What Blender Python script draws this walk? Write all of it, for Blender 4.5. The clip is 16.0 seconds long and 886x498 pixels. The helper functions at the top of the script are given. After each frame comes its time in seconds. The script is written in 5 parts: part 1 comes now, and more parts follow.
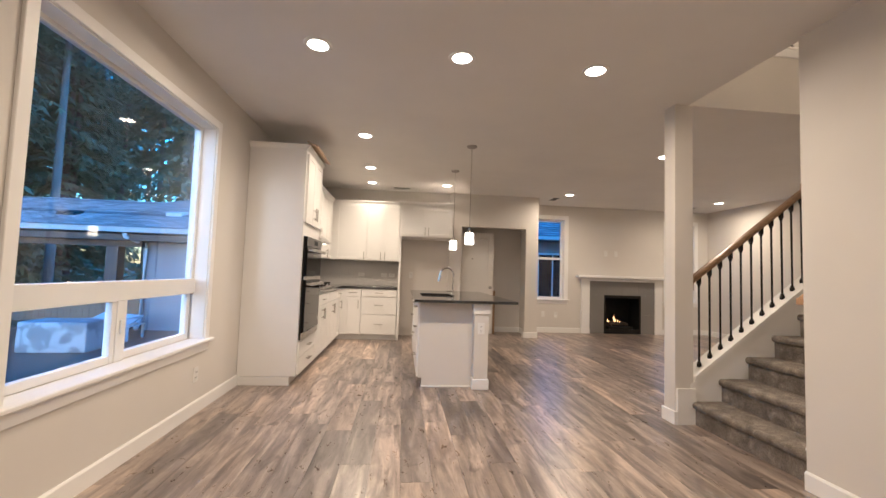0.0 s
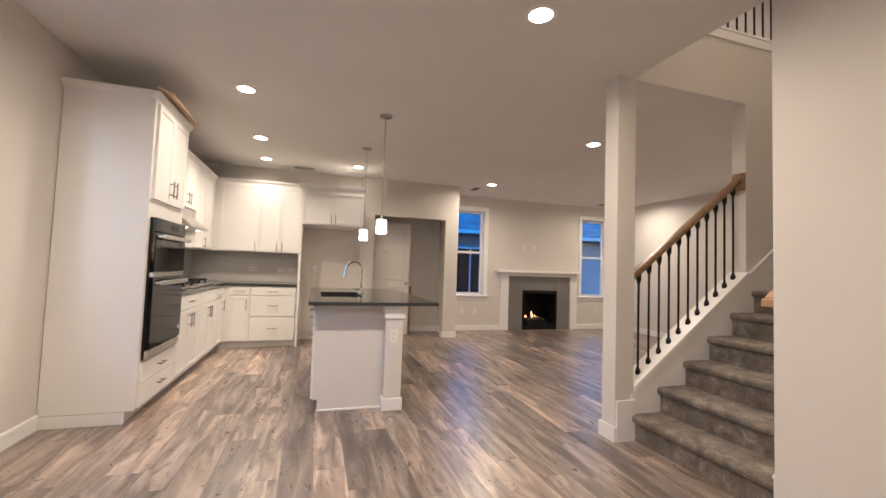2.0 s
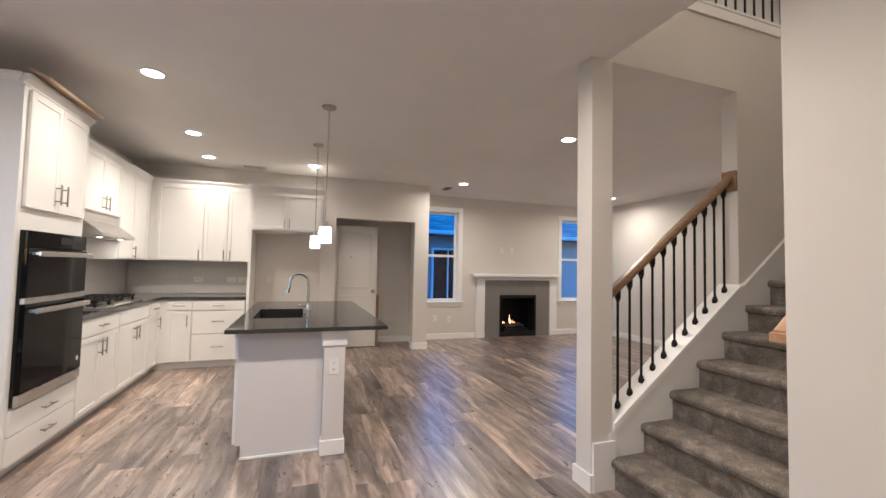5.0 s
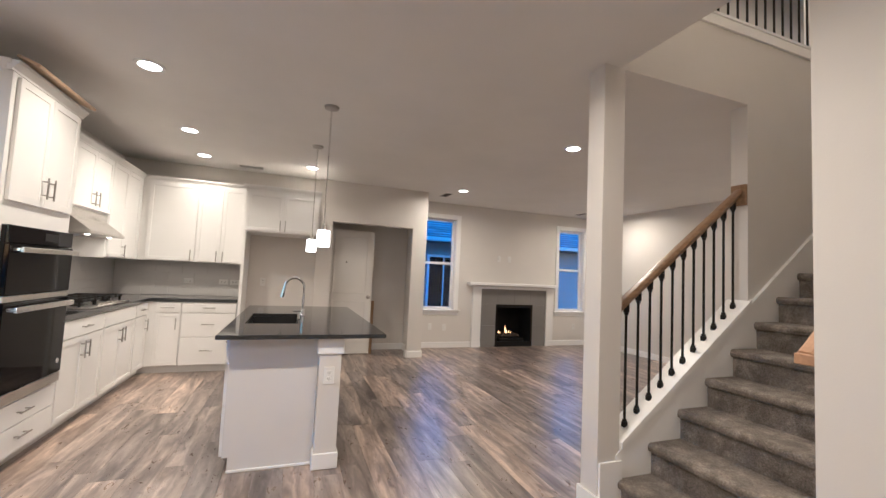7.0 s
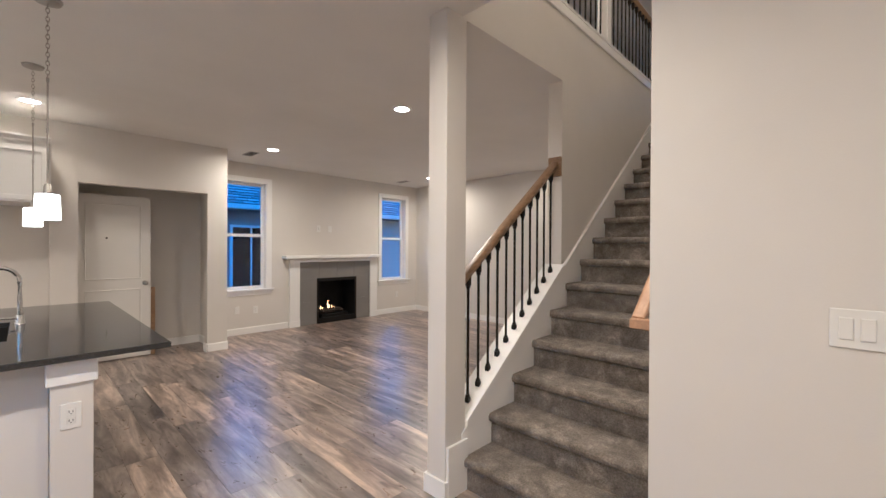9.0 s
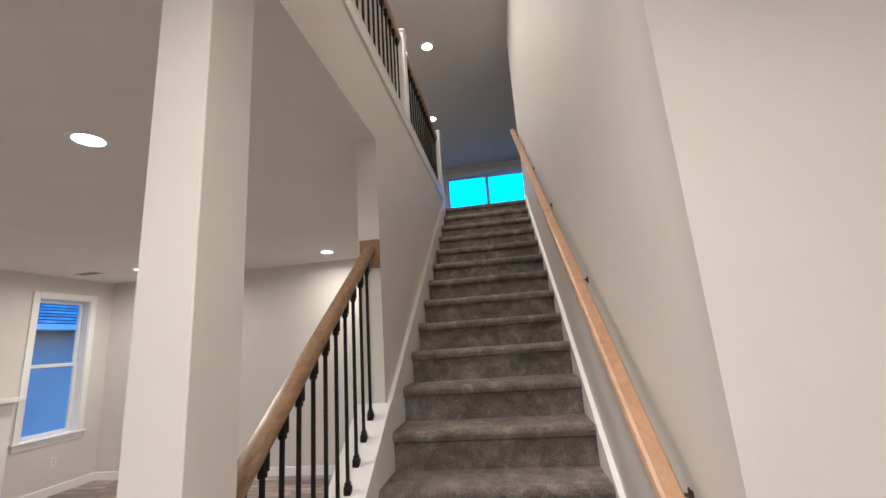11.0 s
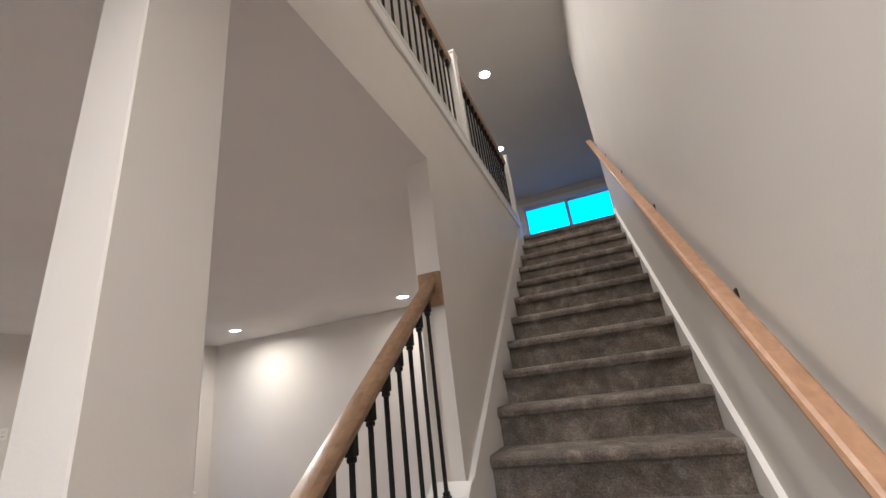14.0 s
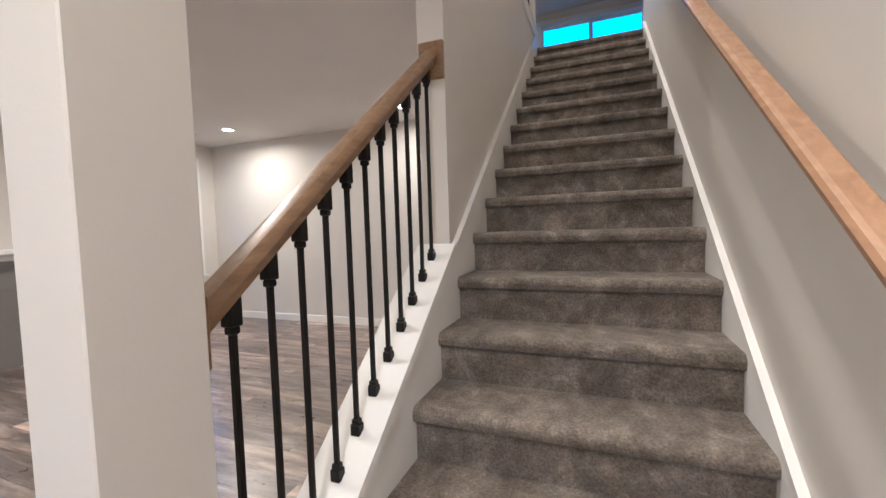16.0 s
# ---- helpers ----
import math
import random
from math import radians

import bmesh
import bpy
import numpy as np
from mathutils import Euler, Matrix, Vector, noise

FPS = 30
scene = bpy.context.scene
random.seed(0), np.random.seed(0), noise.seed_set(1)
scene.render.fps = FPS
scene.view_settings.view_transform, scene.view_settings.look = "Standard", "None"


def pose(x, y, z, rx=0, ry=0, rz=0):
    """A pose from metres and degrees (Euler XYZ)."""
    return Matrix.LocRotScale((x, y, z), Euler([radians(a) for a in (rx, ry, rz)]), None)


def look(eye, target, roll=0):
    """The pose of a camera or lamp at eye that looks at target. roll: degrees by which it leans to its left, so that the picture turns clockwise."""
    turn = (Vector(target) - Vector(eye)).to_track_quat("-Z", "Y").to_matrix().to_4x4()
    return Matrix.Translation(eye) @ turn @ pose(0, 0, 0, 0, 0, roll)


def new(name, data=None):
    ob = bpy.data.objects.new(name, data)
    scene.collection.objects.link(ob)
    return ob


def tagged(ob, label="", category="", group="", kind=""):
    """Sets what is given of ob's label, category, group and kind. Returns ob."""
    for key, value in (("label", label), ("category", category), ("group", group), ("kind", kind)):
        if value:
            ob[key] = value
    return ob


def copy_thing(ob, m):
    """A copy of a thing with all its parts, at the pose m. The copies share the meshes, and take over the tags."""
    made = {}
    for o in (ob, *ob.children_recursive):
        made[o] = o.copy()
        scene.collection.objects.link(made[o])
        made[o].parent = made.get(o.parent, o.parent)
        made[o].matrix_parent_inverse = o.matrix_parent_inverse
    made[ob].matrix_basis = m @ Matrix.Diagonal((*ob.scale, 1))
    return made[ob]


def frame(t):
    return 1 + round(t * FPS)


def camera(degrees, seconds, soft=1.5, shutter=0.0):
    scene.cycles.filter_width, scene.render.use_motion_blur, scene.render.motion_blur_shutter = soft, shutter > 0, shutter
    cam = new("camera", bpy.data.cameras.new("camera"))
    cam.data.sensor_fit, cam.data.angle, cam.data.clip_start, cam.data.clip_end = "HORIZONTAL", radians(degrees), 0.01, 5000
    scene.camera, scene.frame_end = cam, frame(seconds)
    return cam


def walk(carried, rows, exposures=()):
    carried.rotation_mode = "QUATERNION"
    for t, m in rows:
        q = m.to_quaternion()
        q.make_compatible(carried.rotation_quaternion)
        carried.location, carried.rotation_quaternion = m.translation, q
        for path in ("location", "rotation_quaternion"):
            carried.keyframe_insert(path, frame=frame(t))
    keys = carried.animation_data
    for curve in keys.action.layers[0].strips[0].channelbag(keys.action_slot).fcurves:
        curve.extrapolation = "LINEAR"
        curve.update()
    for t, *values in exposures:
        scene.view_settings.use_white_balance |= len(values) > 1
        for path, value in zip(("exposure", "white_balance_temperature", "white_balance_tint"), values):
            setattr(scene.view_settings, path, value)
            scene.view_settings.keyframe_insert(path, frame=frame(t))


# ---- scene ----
cam = camera(95.3, 16.0)
PATH = [
    (0, (0.334, 0.365, 1.18), (0.53, 2.352, 1.298), 1.9),
    (0.5, (0.338, 0.435, 1.174), (0.628, 2.41, 1.29), 2.4),
    (1, (0.41, 0.622, 1.171), (0.765, 2.585, 1.306), 2.7),
    (1.5, (0.463, 0.812, 1.161), (0.931, 2.754, 1.26), 2.5),
    (2, (0.505, 1.106, 1.195), (1.104, 3.012, 1.296), 2.0),
    (2.5, (0.635, 1.222, 1.291), (1.328, 3.098, 1.326), 2.1),
    (3, (0.761, 1.333, 1.308), (1.487, 3.196, 1.328), 2.2),
    (3.5, (0.863, 1.433, 1.316), (1.594, 3.294, 1.34), 2.3),
    (4, (0.911, 1.445, 1.324), (1.627, 3.311, 1.39), 1.9),
    (4.5, (0.911, 1.47, 1.331), (1.608, 3.342, 1.417), 1.4),
    (4.7, (0.913, 1.481, 1.337), (1.587, 3.362, 1.423), 1.0),
    (6.8, (0.877, 1.618, 1.336), (1.56, 3.493, 1.463), 2.4),
    (7, (0.88, 1.616, 1.339), (1.574, 3.487, 1.468), 2.7),
    (7.5, (0.851, 1.614, 1.33), (1.587, 3.471, 1.443), 3.8),
    (8, (0.864, 1.626, 1.329), (1.703, 3.44, 1.4), 3.9),
    (8.5, (0.903, 1.784, 1.333), (2.005, 3.453, 1.367), 1.9),
    (9, (1.018, 2.039, 1.389), (2.458, 3.427, 1.38), 0.3),
    (9.2, (1.096, 2.138, 1.369), (2.654, 3.392, 1.352), -0.1),
    (11.3, (1.991, 3.016, 1.576), (3.910, 3.167, 2.119), -5.3),
    (11.5, (2.063, 3.055, 1.583), (3.952, 3.169, 2.230), -6.5),
    (12, (2.201, 3.059, 1.621), (3.980, 3.277, 2.508), -7.5),
    (12.5, (2.305, 2.975, 1.664), (4.000, 3.343, 2.659), -8.7),
    (13, (2.356, 2.919, 1.661), (4.024, 3.424, 2.643), -8.8),
    (13.5, (2.327, 2.933, 1.653), (4.046, 3.520, 2.490), -8.4),
    (14, (2.295, 2.944, 1.590), (4.069, 3.589, 2.252), -7.2),
    (14.5, (2.287, 2.946, 1.561), (4.107, 3.635, 2.023), -5.6),
    (15, (2.309, 2.960, 1.489), (4.163, 3.679, 1.704), -4.3),
    (15.5, (2.315, 2.961, 1.390), (4.172, 3.702, 1.440), -2.9),
    (16, (2.324, 2.974, 1.333), (4.186, 3.695, 1.221), -1.8),
]
walk(cam, [(t, look(eye, target, roll)) for t, eye, target, roll in PATH], [(0.0, 4.25, 4920, 6), (1.5, 4.29, 4880, 7), (3.5, 4.29, 4520, 5), (9.2, 4.36, 4480, 4), (11.3, 4.42, 4320, 3), (13.5, 4.40, 4290, 4), (15.0, 4.50, 4300, 4), (16.0, 4.60, 4300, 4)])

# ---- light ----
world = bpy.data.worlds.new("dusk_sky")
scene.world = world
world.use_nodes = True
wn = world.node_tree
sky = wn.nodes.new("ShaderNodeTexSky")
sky.sky_type, sky.sun_disc = "NISHITA", False
sky.sun_elevation, sky.sun_rotation = radians(5.8), radians(190)
sky.air_density, sky.dust_density, sky.ozone_density = 1.6, 0.3, 7.0
wn.links.new(sky.outputs[0], wn.nodes["Background"].inputs[0])
wn.nodes["Background"].inputs[1].default_value = 0.125

sun_data = bpy.data.lights.new("sun", "SUN")
sun_data.energy, sun_data.angle, sun_data.color = 0.04, radians(15), (1.0, 0.93, 0.85)
sun = new("sun", sun_data)
sun.matrix_world = look((0, -10, 20), (1.2, -3.18, 19.3))

LAMP_W, LAMP_COLOR = 1.07, (1.0, 0.675, 0.391)
UP_W = 1.4


# ---- materials ----
def material(name, color=(0.8, 0.8, 0.8), rough=0.5, metal=0.0, spec=0.5):
    m = bpy.data.materials.new(name)
    m.use_nodes = True
    b = m.node_tree.nodes["Principled BSDF"]
    b.inputs["Base Color"].default_value = (*color, 1)
    b.inputs["Roughness"].default_value = rough
    b.inputs["Metallic"].default_value = metal
    b.inputs["Specular IOR Level"].default_value = spec
    return m, m.node_tree, b


def coords(nt, scale=(1, 1, 1), space="Object"):
    tc = nt.nodes.new("ShaderNodeTexCoord")
    mp = nt.nodes.new("ShaderNodeMapping")
    mp.inputs["Scale"].default_value = scale
    nt.links.new(tc.outputs[space], mp.inputs[0])
    return mp.outputs[0]


def noise_tex(nt, vec, scale, detail=4.0, rough=0.55, dist=0.0):
    n = nt.nodes.new("ShaderNodeTexNoise")
    n.inputs["Scale"].default_value = scale
    n.inputs["Detail"].default_value = detail
    n.inputs["Roughness"].default_value = rough
    n.inputs["Distortion"].default_value = dist
    nt.links.new(vec, n.inputs["Vector"])
    return n.outputs["Fac"]


def ramp(nt, fac, stops):
    r = nt.nodes.new("ShaderNodeValToRGB")
    while len(r.color_ramp.elements) < len(stops):
        r.color_ramp.elements.new(0.5)
    for e, (p, c) in zip(r.color_ramp.elements, stops):
        e.position = p
        e.color = (*c, 1) if len(c) == 3 else c
    nt.links.new(fac, r.inputs[0])
    return r.outputs[0]


def bump(nt, b, height, strength, distance):
    n = nt.nodes.new("ShaderNodeBump")
    n.inputs["Strength"].default_value = strength
    n.inputs["Distance"].default_value = distance
    nt.links.new(height, n.inputs["Height"])
    nt.links.new(n.outputs[0], b.inputs["Normal"])
    return n


def mix(nt, a, b, fac=0.5, kind="MIX"):
    m = nt.nodes.new("ShaderNodeMix")
    m.data_type, m.blend_type = "RGBA", kind
    for sock, v in ((m.inputs["Factor"], fac), (m.inputs[6], a), (m.inputs[7], b)):
        if hasattr(v, "is_output"):
            nt.links.new(v, sock)
        else:
            sock.default_value = v if isinstance(v, float) else (*v, 1)
    return m.outputs[2]


def painted(name, color, rough, grain=180.0, bump_mm=0.4, vary=0.03, spec=0.4):
    m, nt, b = material(name, color, rough, 0, spec)
    v = coords(nt)
    lo = tuple(c * (1 - vary) for c in color)
    hi = tuple(min(1, c * (1 + vary)) for c in color)
    nt.links.new(ramp(nt, noise_tex(nt, v, 1.3, 3), [(0.3, lo), (0.7, hi)]), b.inputs["Base Color"])
    nt.links.new(ramp(nt, noise_tex(nt, v, 5.0, 3), [(0.3, (rough - 0.05,) * 3), (0.7, (rough + 0.06,) * 3)]), b.inputs["Roughness"])
    bump(nt, b, noise_tex(nt, v, grain, 2), 0.35, bump_mm / 1000)
    return m


WALL = painted("wall_paint", (0.69, 0.66, 0.615), 0.62, 150, 0.9)
CEIL = painted("ceiling_paint", (0.74, 0.72, 0.69), 0.85, 120, 1.5)
TRIM = painted("trim_paint", (0.85, 0.84, 0.82), 0.38, 60, 0.15)
CAB = painted("cabinet_paint", (0.80, 0.79, 0.77), 0.36, 90, 0.1)
DOORP = painted("door_paint", (0.66, 0.64, 0.60), 0.45, 90, 0.15)
PLASTIC = painted("white_plastic", (0.78, 0.77, 0.74), 0.3, 60, 0.05)
VINYL = painted("window_vinyl", (0.78, 0.78, 0.77), 0.35, 60, 0.08)


def plank_material():
    m, nt, b = material("vinyl_plank", rough=0.3, spec=1.0)
    oi = nt.nodes.new("ShaderNodeObjectInfo")
    ge = nt.nodes.new("ShaderNodeNewGeometry")
    add = nt.nodes.new("ShaderNodeMath")
    add.operation = "ADD"
    nt.links.new(oi.outputs["Random"], add.inputs[0])
    nt.links.new(ge.outputs["Random Per Island"], add.inputs[1])
    fr = nt.nodes.new("ShaderNodeMath")
    fr.operation = "FRACT"
    nt.links.new(add.outputs[0], fr.inputs[0])
    rnd = fr.outputs[0]
    shift = nt.nodes.new("ShaderNodeCombineXYZ")
    for i, k in enumerate((31.0, 57.0, 13.0)):
        mu = nt.nodes.new("ShaderNodeMath")
        mu.operation = "MULTIPLY"
        mu.inputs[1].default_value = k
        nt.links.new(rnd, mu.inputs[0])
        nt.links.new(mu.outputs[0], shift.inputs[i])
    va = nt.nodes.new("ShaderNodeVectorMath")
    nt.links.new(coords(nt), va.inputs[0])
    nt.links.new(shift.outputs[0], va.inputs[1])

    def stretched(s):
        mp = nt.nodes.new("ShaderNodeMapping")
        mp.inputs["Scale"].default_value = s
        nt.links.new(va.outputs[0], mp.inputs[0])
        return mp.outputs[0]

    b.inputs["IOR"].default_value = 1.6
    broad = noise_tex(nt, stretched((13.0, 1.7, 1)), 1.0, 3, 0.55, 0.7)
    fine = noise_tex(nt, stretched((60.0, 5.0, 1)), 1.0, 4, 0.6, 1.0)
    knots = noise_tex(nt, stretched((13.0, 4.2, 1)), 1.0, 2, 0.5, 0.8)
    rub = noise_tex(nt, stretched((24.0, 9.0, 1)), 1.0, 4, 0.7, 0.8)
    col = ramp(nt, broad, [(0.30, (0.088, 0.069, 0.060)), (0.43, (0.170, 0.138, 0.119)), (0.56, (0.285, 0.236, 0.204)), (0.69, (0.450, 0.380, 0.326))])
    tone = ramp(nt, rnd, [(0.0, (0.58, 0.57, 0.59)), (0.25, (0.84, 0.83, 0.83)), (0.6, (1.08, 1.05, 1.02)), (0.85, (1.30, 1.24, 1.17)), (1.0, (1.55, 1.46, 1.35))])
    col = mix(nt, col, tone, 1.0, "MULTIPLY")
    col = mix(nt, col, ramp(nt, fine, [(0.35, (0.70, 0.69, 0.68)), (0.62, (1.10, 1.09, 1.08))]), 0.35, "MULTIPLY")
    col = mix(nt, col, ramp(nt, rub, [(0.35, (0.74, 0.73, 0.72)), (0.65, (1.22, 1.21, 1.20))]), 0.45, "MULTIPLY")
    col = mix(nt, col, ramp(nt, knots, [(0.63, (1, 1, 1)), (0.74, (0.36, 0.32, 0.30))]), 0.9, "MULTIPLY")
    nt.links.new(col, b.inputs["Base Color"])
    nt.links.new(ramp(nt, rub, [(0.3, (0.36,) * 3), (0.7, (0.26,) * 3)]), b.inputs["Roughness"])
    bump(nt, b, fine, 0.10, 0.0005)
    return m


PLANK = plank_material()


def carpet_material():
    m, nt, b = material("carpet", rough=1.0, spec=0.05)
    v = coords(nt)
    tuft = nt.nodes.new("ShaderNodeTexVoronoi")
    tuft.inputs["Scale"].default_value = 150.0
    nt.links.new(v, tuft.inputs["Vector"])
    big = noise_tex(nt, v, 11.0, 3, 0.55, 0.6)
    speck = noise_tex(nt, v, 120.0, 3, 0.7)
    col = ramp(nt, big, [(0.32, (0.135, 0.117, 0.098)), (0.48, (0.172, 0.149, 0.126)), (0.58, (0.205, 0.179, 0.152)), (0.69, (0.270, 0.238, 0.203))])
    col = mix(nt, col, ramp(nt, speck, [(0.34, (0.36, 0.35, 0.34)), (0.66, (1.62, 1.6, 1.56))]), 0.42, "MULTIPLY")
    pile = nt.nodes.new("ShaderNodeSeparateColor")
    nt.links.new(tuft.outputs["Color"], pile.inputs[0])
    col = mix(nt, col, ramp(nt, pile.outputs[0], [(0.0, (0.6, 0.59, 0.58)), (1.0, (1.4, 1.4, 1.38))]), 0.32, "MULTIPLY")
    brushed = noise_tex(nt, v, 3.2, 4, 0.65, 1.6)
    col = mix(nt, col, ramp(nt, brushed, [(0.36, (0.72, 0.72, 0.72)), (0.5, (1, 1, 1)), (0.64, (1.24, 1.23, 1.22))]), 0.75, "MULTIPLY")
    nt.links.new(col, b.inputs["Base Color"])
    b.inputs["Sheen Weight"].default_value = 0.1
    h = mix(nt, tuft.outputs["Distance"], speck, 0.5)
    bump(nt, b, h, 0.9, 0.006)
    return m


CARPET = carpet_material()


def wood(name, dark, light, rough=0.4, scale=(3, 30, 30)):
    m, nt, b = material(name, light, rough)
    v = coords(nt, scale)
    g = noise_tex(nt, v, 1.0, 5, 0.6, 1.0)
    nt.links.new(ramp(nt, g, [(0.3, dark), (0.7, light)]), b.inputs["Base Color"])
    nt.links.new(ramp(nt, g, [(0.3, (rough + 0.08,) * 3), (0.7, (rough - 0.04,) * 3)]), b.inputs["Roughness"])
    bump(nt, b, g, 0.2, 0.0008)
    return m


OAK = wood("stained_oak", (0.20, 0.120, 0.062), (0.34, 0.220, 0.122), 0.32)
PINE = wood("raw_wood", (0.35, 0.200, 0.110), (0.47, 0.290, 0.165), 0.36)
OFFCUT = wood("pale_wood", (0.50, 0.36, 0.23), (0.62, 0.47, 0.32), 0.6)
VENTP = painted("grey_vent_paint", (0.50, 0.48, 0.46), 0.5, 60, 0.05)
FENCEW = wood("fence_wood", (0.10, 0.075, 0.055), (0.22, 0.165, 0.12), 0.8, (20, 20, 2))


def quartz_material():
    m, nt, b = material("dark_quartz", (0.03, 0.03, 0.03), 0.07, 0, 0.75)
    v = coords(nt)
    sp = noise_tex(nt, v, 260.0, 2, 0.7)
    nt.links.new(ramp(nt, sp, [(0.45, (0.028, 0.028, 0.029)), (0.66, (0.055, 0.055, 0.056)), (0.78, (0.17, 0.17, 0.17))]), b.inputs["Base Color"])
    nt.links.new(ramp(nt, noise_tex(nt, v, 6.0, 3), [(0.3, (0.055,) * 3), (0.7, (0.095,) * 3)]), b.inputs["Roughness"])
    return m


QUARTZ = quartz_material()


def metal_material(name, color, rough, stretch=(3, 3, 1200)):
    m, nt, b = material(name, color, rough, 1.0)
    g = noise_tex(nt, coords(nt, stretch), 1.0, 3)
    nt.links.new(ramp(nt, g, [(0.3, (rough * 0.9,) * 3), (0.7, (rough * 1.12,) * 3)]), b.inputs["Roughness"])
    return m


STEEL = metal_material("brushed_steel", (0.62, 0.60, 0.57), 0.28)
NICKEL = metal_material("satin_nickel", (0.36, 0.34, 0.315), 0.3)
CHROME = metal_material("chrome", (0.75, 0.75, 0.75), 0.08)
BLACKM = painted("black_iron", (0.010, 0.0095, 0.0095), 0.5, 300, 0.15, 0.2, 0.25)
DARKM = painted("oiled_bronze", (0.05, 0.032, 0.024), 0.4, 300, 0.1, 0.2)
BLACKG, _nt, _b = material("black_glass", (0.003, 0.003, 0.004), 0.05, 0, 0.15)
SINKM = painted("black_composite", (0.012, 0.012, 0.013), 0.5, 200, 0.2, 0.2)
# slot and vent openings, their shade put into the colour; also a dark screen
GAP = painted("dark_gap", (0.03, 0.03, 0.03), 0.8, 60, 0.1)
SOOT = painted("firebox_black", (0.004, 0.004, 0.004), 0.8, 90, 0.8, 0.3)
LOG = wood("ceramic_log", (0.012, 0.01, 0.008), (0.05, 0.035, 0.028), 0.9, (8, 30, 30))
TILE = painted("grey_tile", (0.215, 0.205, 0.195), 0.35, 40, 0.3, 0.07)
SPLASH = painted("gloss_white_tile", (0.62, 0.605, 0.585), 0.12, 8, 0.6, 0.03, 0.6)
GROUT = painted("grout", (0.57, 0.555, 0.535), 0.9, 200, 0.5)
DARKGROUT = painted("grey_grout", (0.15, 0.145, 0.14), 0.9, 200, 0.5)


def glass_material():
    m, nt, b = material("clear_glass", (1, 1, 1), 0.0, 0, 0.5)
    b.inputs["Transmission Weight"].default_value = 1.0
    b.inputs["IOR"].default_value = 1.45
    return m


GLASS = glass_material()


def glow(name, color, strength):
    m = bpy.data.materials.new(name)
    m.use_nodes = True
    nt = m.node_tree
    nt.nodes.remove(nt.nodes["Principled BSDF"])
    e = nt.nodes.new("ShaderNodeEmission")
    e.inputs[0].default_value, e.inputs[1].default_value = (*color, 1), strength
    nt.links.new(e.outputs[0], nt.nodes["Material Output"].inputs[0])
    return m


LED = glow("led_lens", (1.0, 0.70, 0.42), 1.15)
SHADE = glow("lit_opal_glass", (1.0, 0.72, 0.45), 0.5)
FLAME = glow("flame", (1.0, 0.44, 0.14), 0.26)
HOODLED = glow("hood_led", (1.0, 0.69, 0.41), 0.75)


# ---- building blocks ----
def bm_box(x0, x1, y0, y1, z0, z1, bevel=0.0, bm=None, seg=1):
    bm = bm or bmesh.new()
    vs = [bm.verts.new((x, y, z)) for z in (z0, z1) for x, y in ((x0, y0), (x1, y0), (x1, y1), (x0, y1))]
    fs = [bm.faces.new([vs[i] for i in q]) for q in ((3, 2, 1, 0), (4, 5, 6, 7), (0, 1, 5, 4), (1, 2, 6, 5), (2, 3, 7, 6), (3, 0, 4, 7))]
    if bevel:
        es = list({e for f in fs for e in f.edges})
        bmesh.ops.bevel(bm, geom=es, offset=bevel, segments=seg, profile=0.5, affect="EDGES")
    return bm


def bm_prism(points, lo, hi, axis="y", bevel=0.0):
    """A closed outline, swept along one axis. points: (a, b) in the two other axes in x, y, z order."""
    bm = bmesh.new()

    def put(a, b, c):
        return {"x": (c, a, b), "y": (a, c, b), "z": (a, b, c)}[axis]

    lower = [bm.verts.new(put(a, b, lo)) for a, b in points]
    upper = [bm.verts.new(put(a, b, hi)) for a, b in points]
    n = len(points)
    bm.faces.new(lower)
    bm.faces.new(upper[::-1])
    for i in range(n):
        bm.faces.new((lower[i], upper[i], upper[(i + 1) % n], lower[(i + 1) % n]))
    bmesh.ops.recalc_face_normals(bm, faces=bm.faces)
    if bevel:
        bmesh.ops.bevel(bm, geom=list(bm.edges), offset=bevel, segments=1, affect="EDGES")
    return bm


def bm_lathe(profile, seg=24, bm=None, at=(0, 0, 0)):
    """Turns (radius, z) pairs about the z axis through at."""
    bm = bm or bmesh.new()
    rings = []
    for r, z in profile:
        if r < 1e-5:
            rings.append([bm.verts.new((at[0], at[1], at[2] + z))])
        else:
            rings.append([bm.verts.new((at[0] + r * math.cos(a), at[1] + r * math.sin(a), at[2] + z)) for a in (2 * math.pi * k / seg for k in range(seg))])
    for a, b in zip(rings, rings[1:]):
        for k in range(seg):
            q = [a[k % len(a)], a[(k + 1) % len(a)], b[(k + 1) % len(b)], b[k % len(b)]]
            q = list(dict.fromkeys(q))
            if len(q) > 2:
                bm.faces.new(q)
    bmesh.ops.recalc_face_normals(bm, faces=bm.faces)
    return bm


